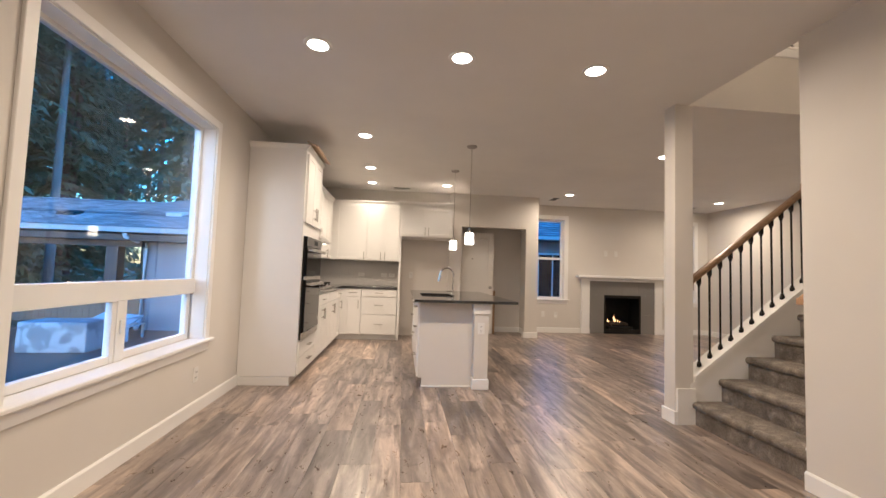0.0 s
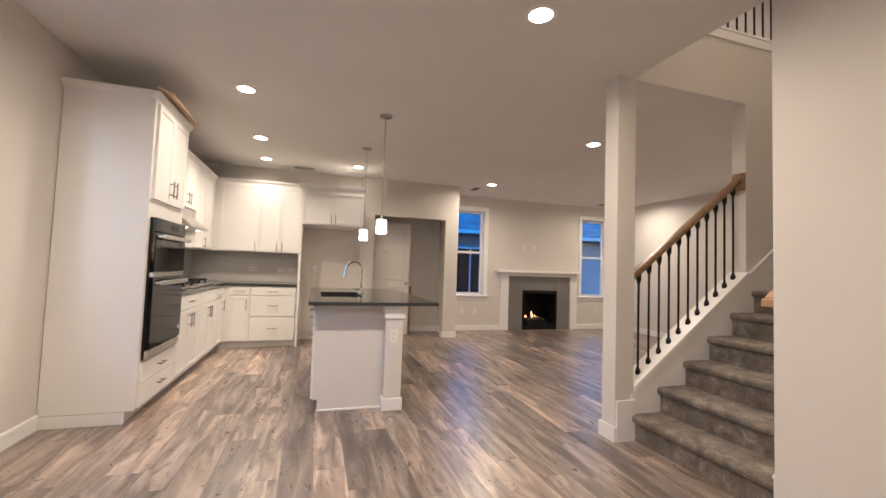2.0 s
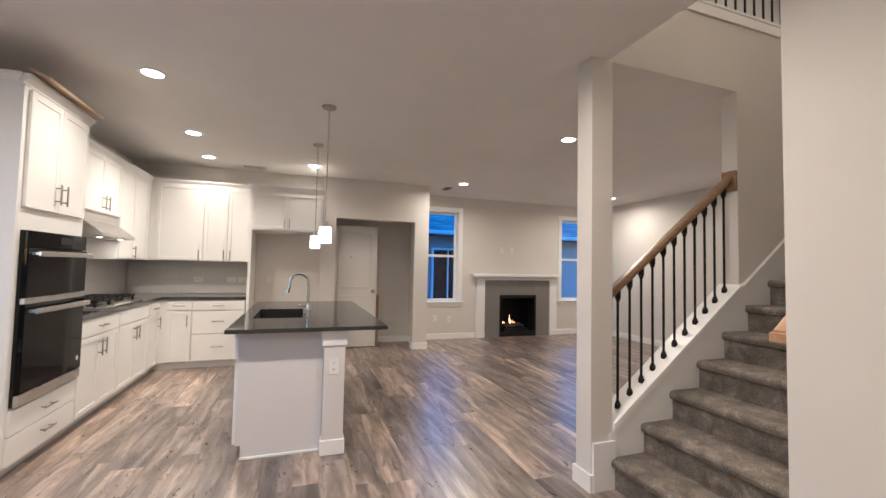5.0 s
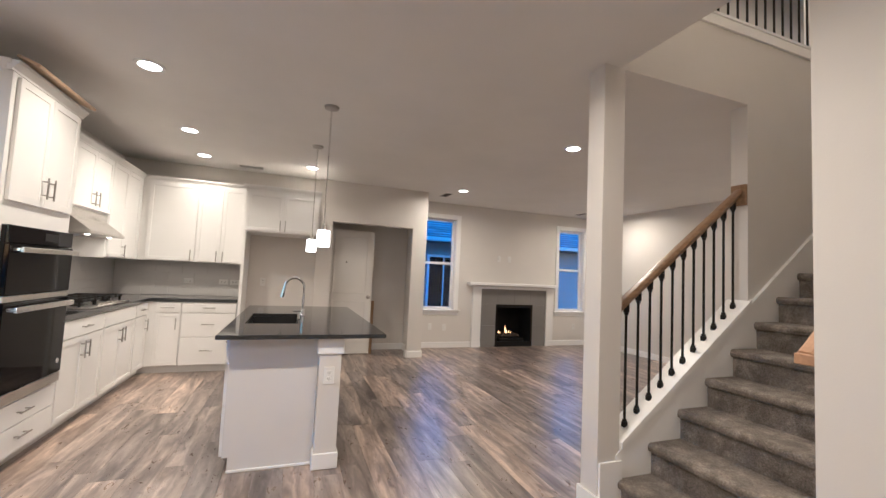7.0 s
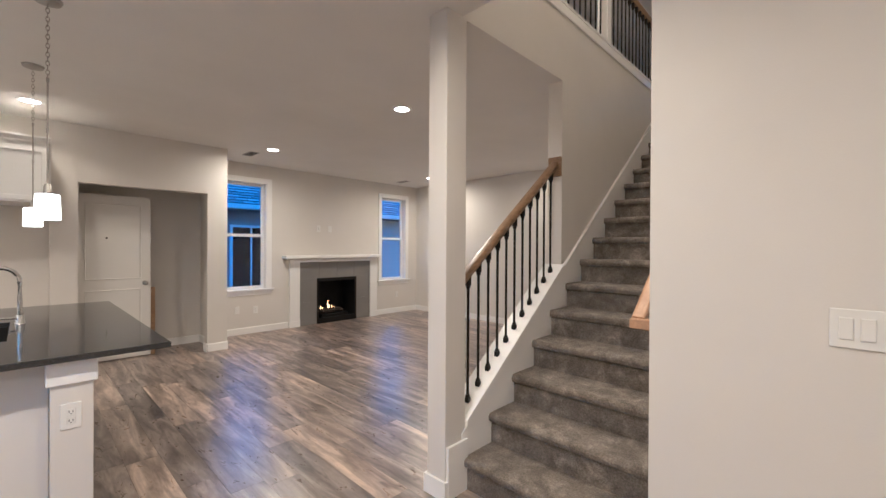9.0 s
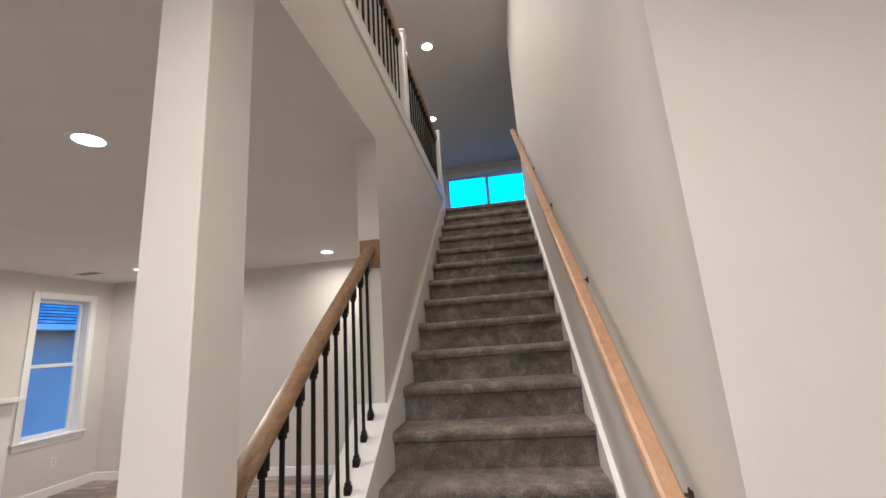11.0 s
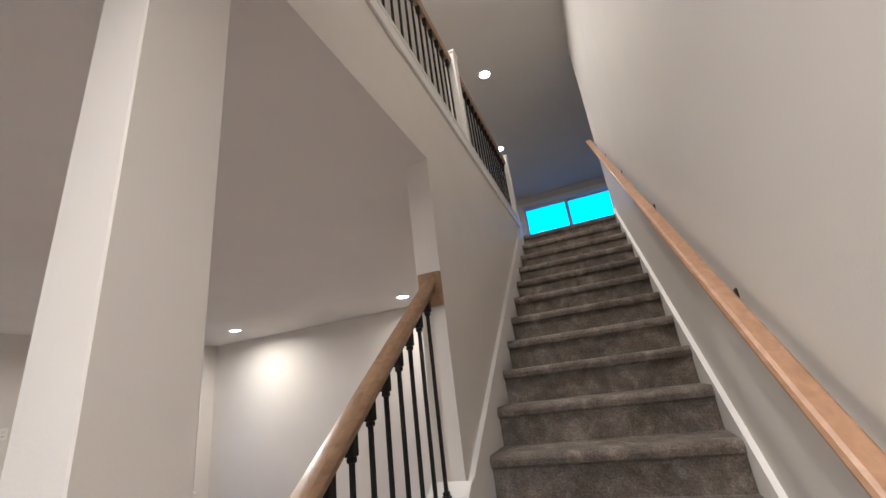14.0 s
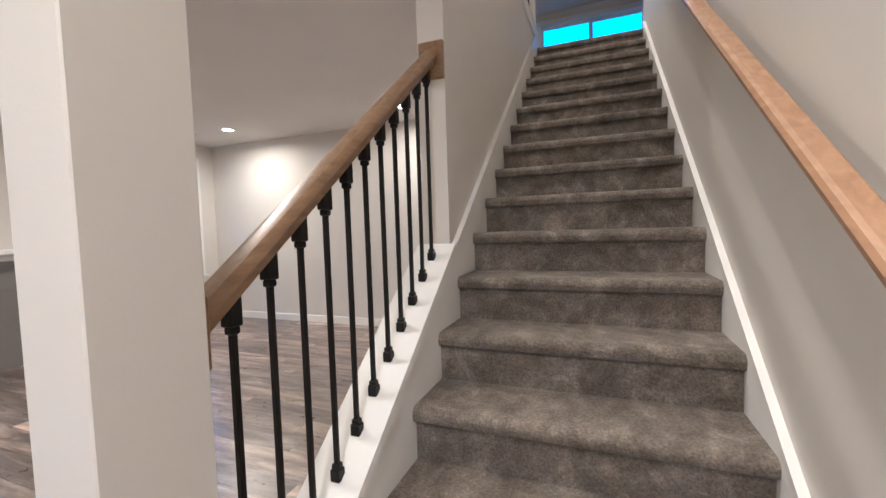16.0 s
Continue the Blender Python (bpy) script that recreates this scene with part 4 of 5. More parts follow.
# strength factors set by eye: some lamps beside walls or cabinets dimmer, others raised
DIM = {(-0.3, 0.75): 0.6, (0.7, 0.75): 0.6, (1.69, 0.75): 0.55, (0.7, -1.4): 0.5, (-0.295, 3.10): 1.0, (0.695, 3.11): 1.2, (1.69, 3.13): 1.15,
       (-0.24, 7.36): 0.42, (1.055, 7.29): 0.34, (-0.14, 4.91): 0.78, (-0.19, 6.34): 1.4, (3.37, 7.52): 1.45, (3.51, 4.99): 1.1, (6.38, 7.55): 1.3, (6.5, 5.05): 0.75}
# lamps at y 0.75 and -1.4 are unseen, added to brighten the dining wall
for x, y in ((-0.3, 0.75), (0.7, 0.75), (1.69, 0.75), (0.7, -1.4), (-0.295, 3.10), (0.695, 3.11), (1.69, 3.13), (-0.14, 4.91), (-0.19, 6.34), (-0.24, 7.36), (1.055, 7.29), (3.37, 7.52), (3.51, 4.99), (6.38, 7.55), (6.5, 5.05)):
    downlight(x, y, CZ, LAMP_W * DIM.get((x, y), 1.0), 138 if y > 4.5 and x < 2 else 168)
# first two unseen, added at the row's spacing; first strengthened to light lower steps
for x, y in ((2.73, 3.62), (4.06, 3.62), (5.39, 3.63), (6.71, 3.645), (8.6, 3.93)):
    downlight(x, y, UZ, UP_W * (2.4 if x < 3 else 0.6))


def pendant(x, y):
    p = thing("pendant_light", "small white glass pendant on a nickel chain and rod, switched on", "pendant light", pose(x, y, CZ), "island pendants")
    part("canopy", bm_lathe([(0, -0.028), (0.02, -0.028), (0.055, -0.018), (0.062, -0.004), (0.062, 0)], 28), NICKEL, p, smooth=True)
    chain = bmesh.new()
    for k in range(17):
        zc = -0.036 - k * 0.0235
        ring = []
        for q in range(9):
            a = 2 * math.pi * q / 8
            u, w = 0.0075 * math.sin(a), zc + 0.0155 * math.cos(a)
            ring.append((u, 0, w) if k % 2 else (0, u, w))
        bm_tube(ring, 0.0019, 6, bm=chain)
    part("chain", chain, NICKEL, p, "small nickel chain")
    part("rod", bm_tube([(0, 0, -0.425), (0, 0, -0.99)], 0.0042, 10), NICKEL, p)
    for z in (-0.43, -0.70):
        part("coupling", bm_tube([(0, 0, z - 0.012), (0, 0, z + 0.012)], 0.0065, 10), NICKEL, p)
    part("socket", bm_lathe([(0, -0.985), (0.012, -0.985), (0.016, -1.0), (0.02, -1.045), (0, -1.045)], 20), NICKEL, p, smooth=True)
    part("shade", bm_lathe([(0.012, -1.038), (0.046, -1.04), (0.05, -1.046), (0.053, -1.175), (0.049, -1.176), (0.0, -1.172)], 28), SHADE, p, "lit white glass shade", True)


pendant(1.105, 5.06)
pendant(1.063, 6.25)


def vent(x, y, w=0.30, d=0.10):
    v = thing("ceiling_vent", "slotted grey ceiling air vent", "vent", pose(x, y, CZ), "ceiling vents")
    part("frame", joined((-w / 2, w / 2, -d / 2, -d / 2 + 0.014, -0.007, -0.0005), (-w / 2, w / 2, d / 2 - 0.014, d / 2, -0.007, -0.0005), (-w / 2, -w / 2 + 0.014, -d / 2 + 0.014, d / 2 - 0.014, -0.007, -0.0005), (w / 2 - 0.014, w / 2, -d / 2 + 0.014, d / 2 - 0.014, -0.007, -0.0005)), VENTP, v)
    # dark plate behind the slats in place of a shaded duct
    part("backing", bm_box(-w / 2 + 0.014, w / 2 - 0.014, -d / 2 + 0.014, d / 2 - 0.014, -0.002, -0.0005), GAP, v)
    for k in range(5):
        yy = -d / 2 + 0.02 + k * (d - 0.04) / 4
        part("slat", turned(bm_box(-w / 2 + 0.014, w / 2 - 0.014, -0.006, 0.006, -0.0008, 0.0008), pose(0, yy, -0.004, 35)), VENTP, v)


vent(0.27, 7.70)
vent(3.25, 7.98, 0.13, 0.30)
vent(6.3, 8.25, 0.13, 0.30)

# ---- hall recess ----
door = thing("door", "grey-white paneled door standing open in the hall recess", "door", pose(1.40, 8.27, 0.012))
leaf = bm_box(0, 0.735, 0.0, 0.04, 0.0, 1.98, 0.002)
for z0, z1 in ((0.20, 0.83), (0.98, 1.86)):
    bm_box(0.11, 0.625, -0.002, 0.003, z0, z1, bm=leaf)
part("leaf", leaf, DOORP, door)
for z0, z1 in ((0.20, 0.83), (0.98, 1.86)):
    part("panel_moulding", joined((0.10, 0.635, -0.009, 0.0, z0 - 0.012, z0), (0.10, 0.635, -0.009, 0.0, z1, z1 + 0.012), (0.10, 0.112, -0.009, 0.0, z0, z1), (0.623, 0.635, -0.009, 0.0, z0, z1), bevel=0.003), DOORP, door)
part("knob", turned(bm_lathe([(0.03, 0), (0.03, 0.006), (0.011, 0.01), (0.011, 0.03), (0.026, 0.04), (0.028, 0.052), (0.018, 0.062), (0, 0.064)], 20), pose(0.675, 0.0, 0.91, 90)), NICKEL, door, "satin nickel door knob", True)
part("viewer", turned(bm_lathe([(0.011, 0), (0.011, 0.006), (0, 0.007)], 14), pose(0.30, -0.002, 1.465, 90)), DARKM, door)
jb = thing("wood_board", "short unpainted brown wood board standing behind the open door", "board", pose(2.138, 8.30, 0))
part("strip", bm_box(0, 0.05, 0, 0.03, 0, 0.86, 0.003), OAK, jb)

# ---- fireplace ----
fp = thing("fireplace", "gas fireplace with grey tile surround and white mantel", "fireplace", pose(0, YF, 0))
part("leg", bm_box(4.15, 4.33, -0.05, -0.001, 0.0, 1.155, 0.003), TRIM, fp)
part("leg", bm_box(5.805, 5.975, -0.05, -0.001, 0.0, 1.155, 0.003), TRIM, fp)
part("leg_base", joined((4.138, 4.33, -0.063, -0.051, 0.0, 0.105), (4.138, 4.149, -0.05, -0.002, 0, 0.105), bevel=0.002), TRIM, fp)
part("leg_base", joined((5.805, 5.987, -0.063, -0.051, 0.0, 0.105), (5.976, 5.987, -0.05, -0.002, 0, 0.105), bevel=0.002), TRIM, fp)
part("frieze", bm_box(4.331, 5.804, -0.05, -0.001, 1.115, 1.155, 0.002), TRIM, fp)
part("mantel_shelf", bm_box(4.03, 6.0, -0.165, -0.001, 1.185, 1.235, 0.004), TRIM, fp)
part("mantel_moulding", bm_prism([(-0.001, 1.155), (-0.06, 1.155), (-0.075, 1.165), (-0.11, 1.184), (-0.001, 1.184)], 4.08, 5.95, "x"), TRIM, fp)
part("tile_bed", joined((4.331, 4.66, -0.022, -0.001, 0, 1.114), (5.49, 5.804, -0.022, -0.001, 0, 1.114), (4.66, 5.49, -0.022, -0.001, 0.82, 1.114)), TILE, fp)
for a, b, zs in ((4.331, 4.66, (0.0, 0.41, 0.82)), (5.49, 5.804, (0.0, 0.41, 0.82))):
    for z0, z1 in zip(zs, zs[1:]):
        part("tile", bm_box(a + 0.001, b - 0.001, -0.03, -0.021, z0 + 0.001, z1 - 0.001, 0.0015), TILE, fp)
for k in range(4):
    a = 4.331 + k * 1.473 / 4
    part("tile", bm_box(a + 0.001, a + 1.473 / 4 - 0.001, -0.03, -0.021, 0.821, 1.113, 0.0015), TILE, fp)
part("firebox", joined((4.66, 5.49, 0.42, 0.44, 0.0, 0.82), (4.66, 4.68, -0.02, 0.42, 0, 0.82), (5.47, 5.49, -0.02, 0.42, 0, 0.82), (4.68, 5.47, -0.02, 0.42, 0.80, 0.82), (4.68, 5.47, -0.02, 0.42, 0.0, 0.05)), SOOT, fp)
part("front_frame", joined((4.66, 4.70, -0.034, -0.022, 0.0, 0.82), (5.45, 5.49, -0.034, -0.022, 0.0, 0.82), (4.70, 5.45, -0.034, -0.022, 0.76, 0.82), (4.70, 5.45, -0.034, -0.022, 0.0, 0.10), bevel=0.002), BLACKM, fp)
lg = [((4.82, 0.16, 0.17), (5.22, 0.10, 0.20)), ((4.90, 0.22, 0.20), (5.30, 0.24, 0.19)), ((4.86, 0.10, 0.16), (5.06, 0.26, 0.27)), ((5.08, 0.22, 0.26), (5.26, 0.08, 0.17))]
for p0, p1 in lg:
    a, b = Vector(p0), Vector(p1)
    part("log", bm_tube([a.lerp(b, t) + Vector((0, 0, 0.006 * math.sin(9 * t))) for t in (0, 0.2, 0.4, 0.6, 0.8, 1.0)], 0.032, 10), LOG, fp, "charred ceramic log", True)
part("ember_bed", bm_box(4.80, 5.36, 0.05, 0.32, 0.05, 0.14, 0.01), SOOT, fp)
for fx, fh, fw in ((4.815, 0.065, 0.013), (4.85, 0.04, 0.009), (4.965, 0.17, 0.015), (4.995, 0.085, 0.012), (5.045, 0.06, 0.010), (5.09, 0.035, 0.007)):
    prof = [(fw * math.sin(math.pi * min(1, 0.12 + 0.88 * t)) * (1 - 0.55 * t), fh * t) for t in (0, 0.15, 0.3, 0.45, 0.6, 0.75, 0.9)] + [(0, fh)]
    fb = bm_lathe(prof, 10)
    for v in fb.verts:
        v.co.x += 0.25 * fw * math.sin(v.co.z * 40 + fx * 9)
        v.co.y *= 0.6
    part("flame", turned(fb, pose(fx, 0.12, 0.235)), FLAME, fp, "small yellow gas flame", True)

# wire shelf upstairs
ws = thing("wire_shelf", "white wire shelving on the upper hall wall", "shelf", pose(3.75, 5.199, 4.05))
for lev in (0.0, 0.3, 0.6):
    wb = bmesh.new()
    for k in range(6):
        bm_box(0, 0.7, -0.30 + k * 0.055, -0.295 + k * 0.055, lev, lev + 0.005, bm=wb)
    for k in range(15):
        bm_box(k * 0.05 - 0.002, k * 0.05 + 0.002, -0.305, -0.0, lev + 0.005, lev + 0.009, bm=wb)
    part("shelf_grid", wb, PLASTIC, ws)
part("upright", joined((0.0, 0.015, -0.012, -0.0, -0.1, 0.7), (0.685, 0.70, -0.012, -0.0, -0.1, 0.7)), PLASTIC, ws)

# ---- outside ----
SOIL = painted("soil_and_grass", (0.035, 0.045, 0.028), 0.95, 30, 8.0, 0.5)
PATIO = painted("wet_patio", (0.075, 0.05, 0.042), 0.42, 60, 1.0, 0.35)
PORCH = wood("dark_porch_wood", (0.045, 0.028, 0.02), (0.10, 0.062, 0.045), 0.6, (20, 20, 2))
FIRBARK = wood("pale_fir_bark", (0.10, 0.085, 0.075), (0.24, 0.21, 0.19), 0.9, (20, 20, 3))


def shingle_material():
    m, nt, b = material("grey_shingle", rough=0.9, spec=0.2)
    v = coords(nt)
    tabs = nt.nodes.new("ShaderNodeTexBrick")
    tabs.inputs["Color1"].default_value, tabs.inputs["Color2"].default_value = (0.15, 0.15, 0.155, 1), (0.33, 0.33, 0.335, 1)
    tabs.inputs["Mortar"].default_value = (0.03, 0.03, 0.03, 1)
    tabs.inputs["Scale"].default_value, tabs.inputs["Mortar Size"].default_value = 1.0, 0.012
    tabs.inputs["Brick Width"].default_value, tabs.inputs["Row Height"].default_value = 0.30, 0.132
    nt.links.new(v, tabs.inputs["Vector"])
    grit = noise_tex(nt, v, 40.0, 3, 0.7)
    col = mix(nt, tabs.outputs["Color"], ramp(nt, grit, [(0.3, (0.7, 0.7, 0.7)), (0.7, (1.25, 1.25, 1.25))]), 0.8, "MULTIPLY")
    nt.links.new(col, b.inputs["Base Color"])
    bump(nt, b, grit, 0.4, 0.004)
    return m


SHINGLE = shingle_material()
SIDING = painted("dusk_siding", (0.21, 0.195, 0.205), 0.75, 20, 0.5, 0.1)
FASCIA = painted("white_fascia", (0.50, 0.51, 0.52), 0.5, 20, 0.3, 0.05)
NEEDLE = painted("fir_needles", (0.12, 0.18, 0.11), 0.8, 20, 1.0, 0.5)
nn = NEEDLE.node_tree
thin = nn.nodes.new("ShaderNodeBsdfTranslucent")
thin.inputs[0].default_value = (0.19, 0.30, 0.17, 1)
both = nn.nodes.new("ShaderNodeMixShader")
both.inputs[0].default_value = 0.4
nn.links.new(nn.nodes["Principled BSDF"].outputs[0], both.inputs[1])
nn.links.new(thin.outputs[0], both.inputs[2])
nn.links.new(both.outputs[0], nn.nodes["Material Output"].inputs[0])
TARP, tn, tbs = material("grey_tarp", rough=0.5)
tn.links.new(ramp(tn, noise_tex(tn, coords(tn), 3.2, 2, 0.5, 1.2), [(0.42, (0.17, 0.172, 0.175)), (0.5, (0.24, 0.242, 0.245)), (0.58, (0.36, 0.362, 0.365))]), tbs.inputs["Base Color"])
setting("ground", joined((-600, 600, -600, 600, -0.6, -0.42)), SOIL, "dim garden ground at dusk", "ground")
setting("pavement", joined((-14.0, XL - 0.19, 0.5, 10.9, -0.46, -0.415)), PATIO, "dark wet patio beside the house", "patio")


def house(name, label, m, w, d, eave, ridge, over=0.45):
    """A neighbour: walls, eaves along local x at y = 0, a roof rising towards +y, a gutter and shingle courses."""
    h = thing(name, label, "house", m)
    g = -0.42
    part("wall", bm_box(0.0, w, over, d, g, eave + 0.05), SIDING, h)
    for k in range(int((eave - g) / 0.19)):
        part("siding_board", bm_prism([(over - 0.002, g + k * 0.19), (over - 0.022, g + k * 0.19), (over - 0.004, g + k * 0.19 + 0.188), (over - 0.002, g + k * 0.19 + 0.188)], 0.0, w, "x"), SIDING, h)
    roof = part("roof", bm_prism([(0.0, eave), (d / 2 + over, ridge), (d + over, eave), (d + over, eave - 0.08), (d / 2 + over, ridge - 0.09), (0.0, eave - 0.08)], -0.4, w + 0.4, "x"), SHINGLE, h)
    n = 30
    run, lift = d / 2 + over, ridge - eave
    for k in range(n):
        a, b = k / n, (k + 1) / n
        part("shingle_course", bm_prism([(run * a, eave + lift * a + 0.006), (run * a, eave + lift * a + 0.022), (run * b, eave + lift * b + 0.008), (run * b, eave + lift * b + 0.002)], -0.41, w + 0.41, "x"), SHINGLE, roof)
    part("gutter", bm_prism([(-0.001, eave - 0.13), (-0.10, eave - 0.12), (-0.12, eave - 0.01), (-0.001, eave - 0.01)], -0.42, w + 0.42, "x"), FASCIA, h, "pale metal gutter")
    part("soffit", bm_box(-0.35, w + 0.35, 0.0, over, eave - 0.14, eave - 0.10), SIDING, h)
    return h, roof


# west neighbour: a hipped roof over an open porch and a closed end
EY, EZ, RP = 10.3, 1.99, 0.333         # eave line, its height, the roof's pitch
WX0, WX1, WXW = -13.5, -2.8, -5.79     # roof ends, start of the closed part
hw = thing("house", "low neighbouring house with hipped blue-grey shingle roof and open porch", "house", pose(0, 0, 0))


def roof_left(y):
    """Left end of the front slope: a hip up to the low ridge, then the slope of the higher roof behind."""
    return WX0 + (y - EY) if y <= 13.5 else -7.05 + (y - 13.5) * 0.66


def slope_z(y):
    return EZ + RP * (y - EY)


rb = bmesh.new()
front = [(WX0, EY), (WX1, EY), (WX1, 15.5), (roof_left(15.5), 15.5), (-7.05, 13.5), (-10.3, 13.5)]
upper = [rb.verts.new((x, y, slope_z(y))) for x, y in front]
lower = [rb.verts.new((x, y, slope_z(y) - 0.12)) for x, y in front]
rb.faces.new(upper)
rb.faces.new(lower[::-1])
for i in range(len(front)):
    j = (i + 1) % len(front)
    rb.faces.new((lower[i], lower[j], upper[j], upper[i]))
bmesh.ops.recalc_face_normals(rb, faces=rb.faces)
roofw = part("roof", rb, SHINGLE, hw)
part("hip_slope", bm_prism([(WX0, EZ), (-10.3, slope_z(13.5)), (-10.3, slope_z(13.5) - 0.12), (WX0, EZ - 0.12)], EY + 3.2, EY + 3.25, "y"), SHINGLE, hw)
part("back_slope", bm_prism([(13.5, slope_z(13.5) - 0.01), (16.7, EZ), (16.7, EZ - 0.12), (13.5, slope_z(13.5) - 0.13)], WX0, -7.05, "x"), SHINGLE, hw)
course = 0.145
k = 0
while EY + (k + 1) * course < 15.5:
    y0c, y1c = EY + k * course, EY + (k + 1) * course
    part("shingle_course", bm_prism([(y0c, slope_z(y0c) + 0.004), (y0c, slope_z(y0c) + 0.020), (y1c, slope_z(y1c) + 0.006), (y1c, slope_z(y1c) + 0.001)], max(roof_left(y0c), roof_left(y1c)) + 0.02, WX1, "x"), SHINGLE, roofw)
    k += 1
part("gutter", bm_prism([(EY - 0.001, EZ - 0.12), (EY - 0.09, EZ - 0.115), (EY - 0.12, EZ - 0.02), (EY - 0.135, EZ), (EY - 0.001, EZ)], WX0, WX1, "x"), FASCIA, hw, "pale metal gutter")
part("porch_ceiling", bm_box(WX0 + 0.2, WX1, EY + 0.01, 13.2, EZ - 0.30, EZ - 0.16), PORCH, hw, "dark wooden porch ceiling")
part("porch_beam", bm_box(WX0 + 0.3, WXW, EY + 0.22, EY + 0.40, EZ - 0.44, EZ - 0.30), PORCH, hw, "dark wooden beam")
for x in (-6.55, -9.9):
    part("porch_post", bm_box(x, x + 0.27, EY + 0.18, EY + 0.44, -0.42, EZ - 0.44, 0.01), PORCH, hw, "thick brown porch post")
part("wall", bm_box(WXW, WX1, EY + 0.45, 16.0, -0.42, EZ - 0.16), SIDING, hw)
for k in range(11):
    z = -0.42 + k * 0.19
    part("siding_board", bm_prism([(EY + 0.448, z), (EY + 0.428, z), (EY + 0.444, z + 0.188), (EY + 0.448, z + 0.188)], WXW, WX1, "x"), SIDING, hw)
dp = bm_tube([(-6.02, EY - 0.05, EZ - 0.14), (-6.02, EY - 0.03, EZ - 0.21), (-5.83, EY + 0.36, EZ - 0.36), (-5.80, EY + 0.38, EZ - 0.46), (-5.80, EY + 0.38, -0.14), (-5.80, EY + 0.33, -0.22), (-5.76, EY + 0.16, -0.34)], 0.05, 10)
part("downspout", dp, FASCIA, hw, "pale downspout with elbows", True)
for x, y, mat in ((-8.05, 11.35, SINKM), (-5.72, 11.75, FASCIA)):
    z = slope_z(y)
    part("roof_vent", bm_prism([(y - 0.15, z - 0.05), (y - 0.15, z + 0.05), (y + 0.18, z + 0.12), (y + 0.18, z)], x - 0.2, x + 0.2, "x", 0.01), mat, roofw)

# fence behind the porch
fence = thing("fence", "weathered brown board fence behind the porch", "fence", pose(0, 11.9, -0.42))
x = -12.6
while x < -5.95:
    part("board", bm_box(x, x + 0.142, 0, 0.02, 0.02, 0.97 + 0.012 * math.sin(x * 7), 0.002), FENCEW, fence)
    x += 0.15
for z in (0.2, 0.75):
    part("rail", bm_box(-12.6, -5.95, 0.02, 0.06, z, z + 0.08), FENCEW, fence)

hn, _ = house("house", "close neighbouring house with shingle roof and white gutter", pose(-2.0, 12.4, 0), 16.0, 7.0, 2.42, 4.9)
# a white-framed window and corner boards in the close neighbour's wall
nw = part("window", bm_box(6.62, 8.02, 0.40, 0.44, 0.28, 1.86), BLACKG, hn, "dark window pane")
for a, b, z0, z1 in ((6.56, 6.62, 0.22, 1.92), (8.02, 8.08, 0.22, 1.92), (6.62, 8.02, 1.86, 1.92), (6.62, 8.02, 0.22, 0.28), (7.05, 7.085, 0.28, 1.86)):
    part("window_frame", bm_box(a, b, 0.375, 0.425, z0, z1, 0.004), FASCIA, nw, "white window trim")

box = thing("covered_box", "low box under a mottled grey tarpaulin on the patio", "box", pose(-5.62, 8.3, -0.415, 0, 0, 3))
tb = bm_box(-0.54, 0.54, -0.32, 0.32, 0, 0.53, 0.03, seg=2)
bmesh.ops.subdivide_edges(tb, edges=list(tb.edges), cuts=5, use_grid_fill=True)
for v in tb.verts:
    v.co += Vector(noise.noise_vector(v.co * 4.0)) * 0.018 * (1 if v.co.z > 0.02 else 0)
part("cover", tb, TARP, box, smooth=True)
lounge = thing("patio_lounger", "pale slatted patio lounger with a raised back", "lounger", pose(-5.55, 9.45, -0.415, 0, 0, 4))
for k in range(4):
    part("slat", bm_box(-0.62, 0.42, -0.30 + k * 0.16, -0.17 + k * 0.16, 0.28, 0.305, 0.004), FASCIA, lounge)
part("backrest", turned(bm_box(-0.42, 0.36, -0.28, 0.28, 0.0, 0.03, 0.008), pose(0.02, 0.05, 0.40, 14, 5)), FASCIA, lounge)
for sx in (-0.58, 0.38):
    for sy in (-0.28, 0.28):
        part("leg", bm_box(sx - 0.02, sx + 0.02, sy - 0.02, sy + 0.02, 0, 0.28), FASCIA, lounge)
part("arm", bm_box(0.30, 0.36, -0.30, 0.30, 0.44, 0.47, 0.005), FASCIA, lounge)


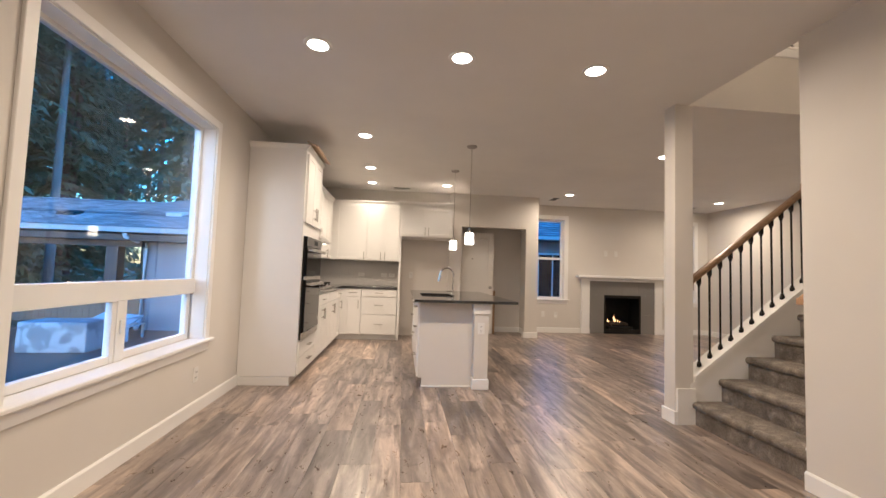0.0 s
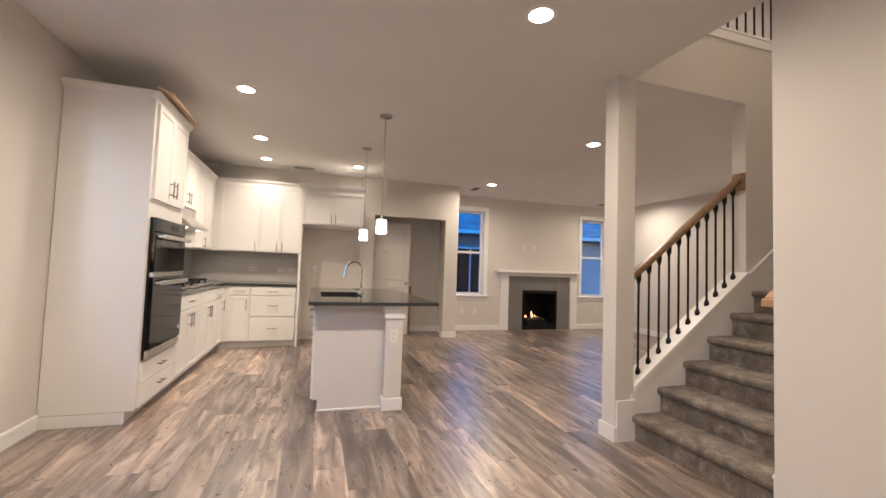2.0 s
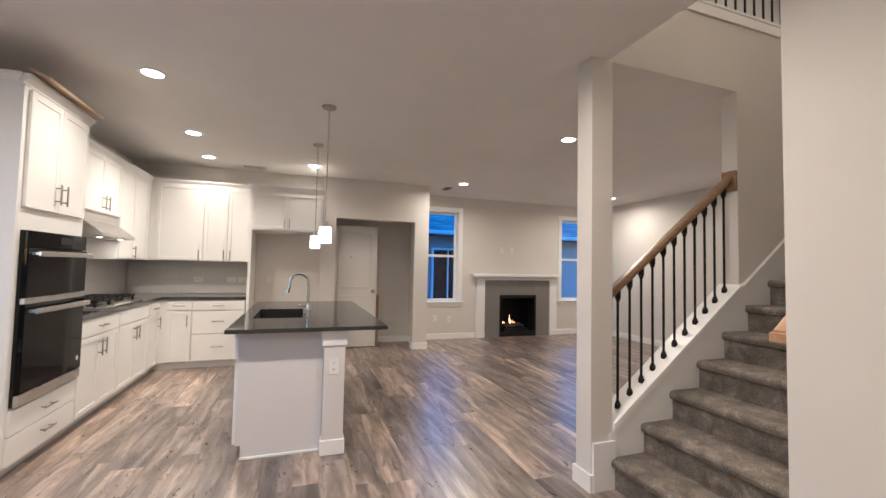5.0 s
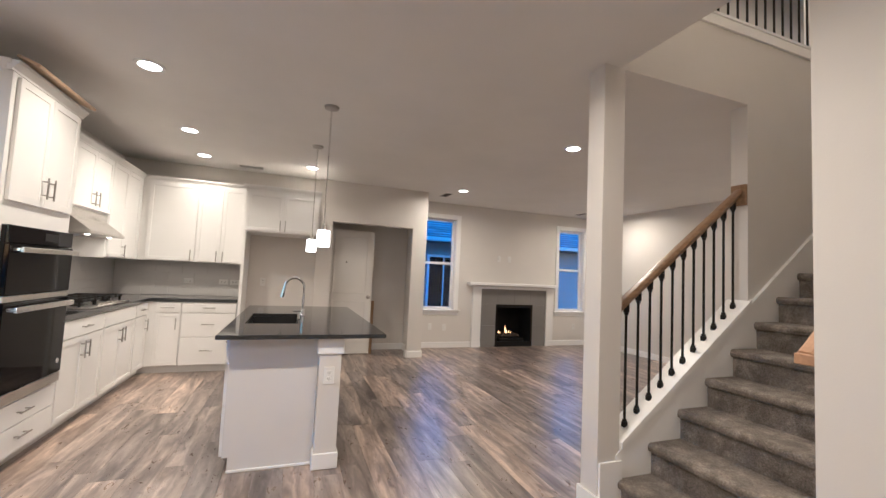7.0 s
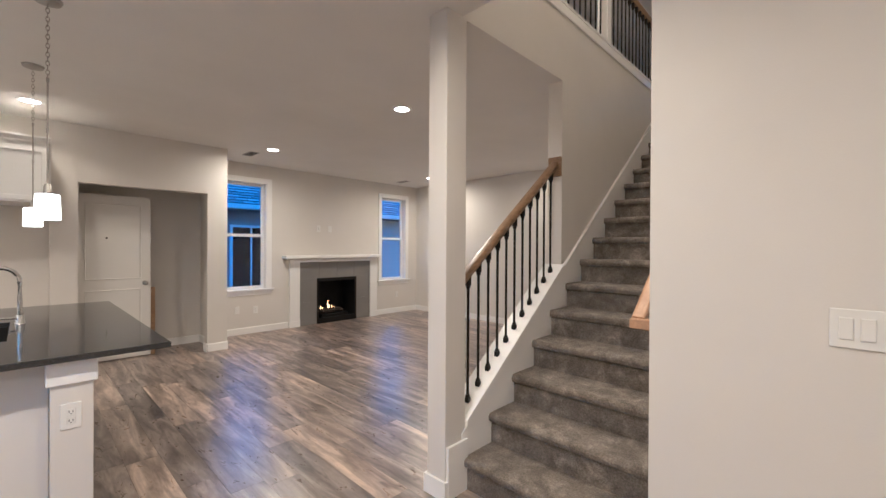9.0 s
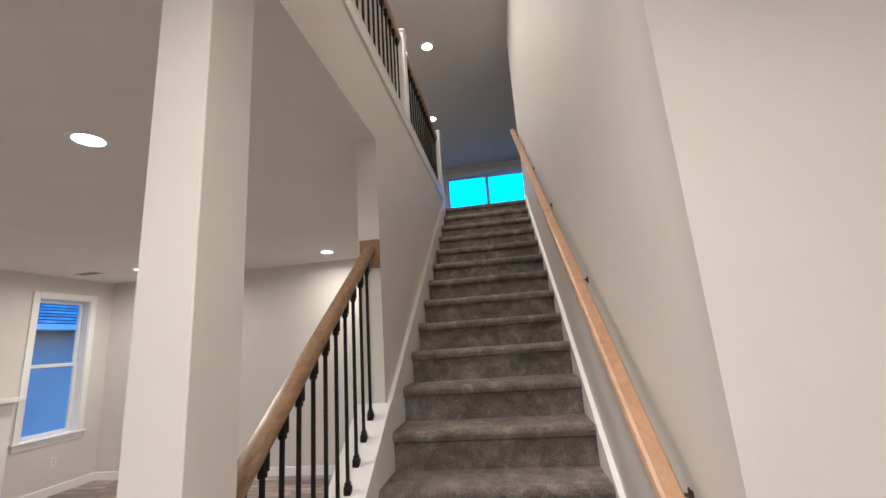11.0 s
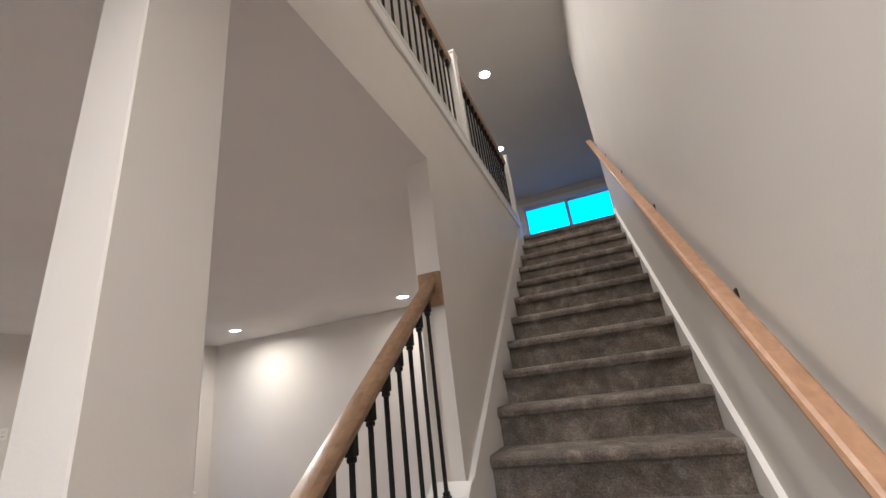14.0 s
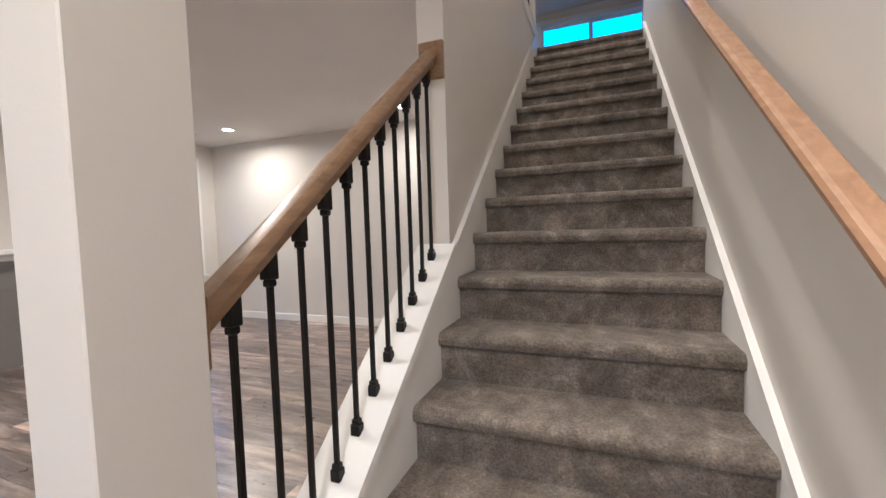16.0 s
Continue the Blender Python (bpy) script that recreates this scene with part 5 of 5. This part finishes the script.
# fir trees
def fir_meshes(seed, height, bare=0.06):
    """A trunk and a crown of drooping boughs, each a row of narrow hanging sprays; bare: share of the trunk without boughs."""
    rng = random.Random(seed)
    trunk = bm_lathe([(0.17, 0), (0.125, height * 0.3), (0.08, height * 0.7), (0.015, height)], 10)
    verts, faces = [], []
    z = height * bare
    while z < height * 0.98:
        reach = (1 - z / height) ** 0.75 * height * 0.15 + 0.3
        for k in range(6):
            ang = rng.uniform(0, 6.28)
            ln = reach * rng.uniform(0.45, 1.2)
            droop = rng.uniform(0.1, 0.4)
            steps = max(3, int(ln / 0.34))
            for s in range(1, steps + 1):
                t = s / steps
                cx, cy = math.cos(ang) * ln * t, math.sin(ang) * ln * t
                cz = z - droop * ln * t * t + rng.uniform(-0.06, 0.06)
                for q in range(4):
                    a2 = ang + rng.choice((-1, 1)) * rng.uniform(0.3, 1.3)
                    l2 = rng.uniform(0.3, 0.75) * (1.2 - 0.6 * t)
                    wd = rng.uniform(0.035, 0.085)
                    ex, ey, ez = cx + math.cos(a2) * l2, cy + math.sin(a2) * l2, cz - rng.uniform(0.08, 0.42)
                    px, py = -math.sin(a2) * wd, math.cos(a2) * wd
                    i = len(verts)
                    verts += [(cx - px * 0.4, cy - py * 0.4, cz), (cx + (ex - cx) * 0.5 + px, cy + (ey - cy) * 0.5 + py, (cz + ez) / 2 + 0.05), (ex, ey, ez), (cx + (ex - cx) * 0.5 - px, cy + (ey - cy) * 0.5 - py, (cz + ez) / 2 - 0.04)]
                    faces.append((i, i + 1, i + 2, i + 3))
        z += rng.uniform(0.26, 0.46)
    me = bpy.data.meshes.new("crown")
    me.from_pydata(verts, [], faces)
    me.materials.append(NEEDLE)
    return trunk, me


firs = []
for sd, hgt, bare in ((3, 19.0, 0.05), (8, 25.0, 0.30), (15, 22.0, 0.48)):
    tr, cm = fir_meshes(sd, hgt, bare)
    f = thing("fir_tree", "tall dark fir tree with drooping branches", "tree", pose(-400, 300 + sd, -0.45), "fir wood")
    part("trunk", tr, FIRBARK, f, smooth=True)
    co = new("crown", cm)
    co.parent = f
    firs.append(f)
rng = random.Random(21)
spots = []
for k in range(52):
    for _ in range(30):
        ang = radians(rng.uniform(100, 168))
        dist = rng.uniform(18, 40) if ang > radians(127) else rng.uniform(30, 54)
        x, y = 0.3 + math.cos(ang) * dist, 0.4 + math.sin(ang) * dist
        if all((x - a) ** 2 + (y - b) ** 2 > 2.2 ** 2 for a, b in spots):
            break
    spots.append((x, y))
for k in range(9):
    ang, dist = radians(111 + 3.2 * k + rng.uniform(-0.8, 0.8)), rng.uniform(25, 36)
    spots.append((0.3 + math.cos(ang) * dist, 0.4 + math.sin(ang) * dist))
for k, (x, y) in enumerate(spots):
    m = pose(x, y, -0.45, 0, 0, rng.uniform(0, 360))
    if k < 3:
        firs[k].matrix_world = m
    else:
        copy_thing(firs[k % 3], m)


# ---- floor planks ----
PW, PL = 0.182, 1.22
pm = bpy.data.meshes.new("plank")
pb = bm_box(0.0004, PW - 0.0004, 0.0004, PL - 0.0004, -0.012, 0.0)
pb.faces.ensure_lookup_table()
edges = [e for e in pb.edges if all(v.co.z > -0.001 for v in e.verts)]
bmesh.ops.bevel(pb, geom=edges, offset=0.0006, segments=1, affect="EDGES")
pb.to_mesh(pm)
pb.free()
pm.materials.append(PLANK)
rng = random.Random(5)
rest = bmesh.new()
made = 0
x, row = XL, 0
while x < XR:
    y = YB - rng.uniform(0, PL)
    while y < YF:
        whole = x >= XL - 0.001 and x + PW <= XR
        if whole and -0.7 < x < 4.3 and 0.6 < y < 6.9 and made < 290:
            o = new("plank", pm)
            o.parent = sub
            o.location = (x, y, 0)
            made += 1
        else:
            a, b = max(y, YB - 0.1), y + PL
            x1 = min(x + PW, XR + 0.1)
            if b > a + 0.02 and a < YF and not (x > XD + 0.12 and b < SY0):
                bm_box(x + 0.0006, x1 - 0.0006, a + 0.0006, min(b, YF + 0.02) - 0.0006, -0.012, 0.0, bm=rest)
        y += PL
    x += PW
    row += 1
ro = finish("planks_far", rest, PLANK)
ro.parent = sub
tagged(ro, "wood-look vinyl planks", kind="stuff")
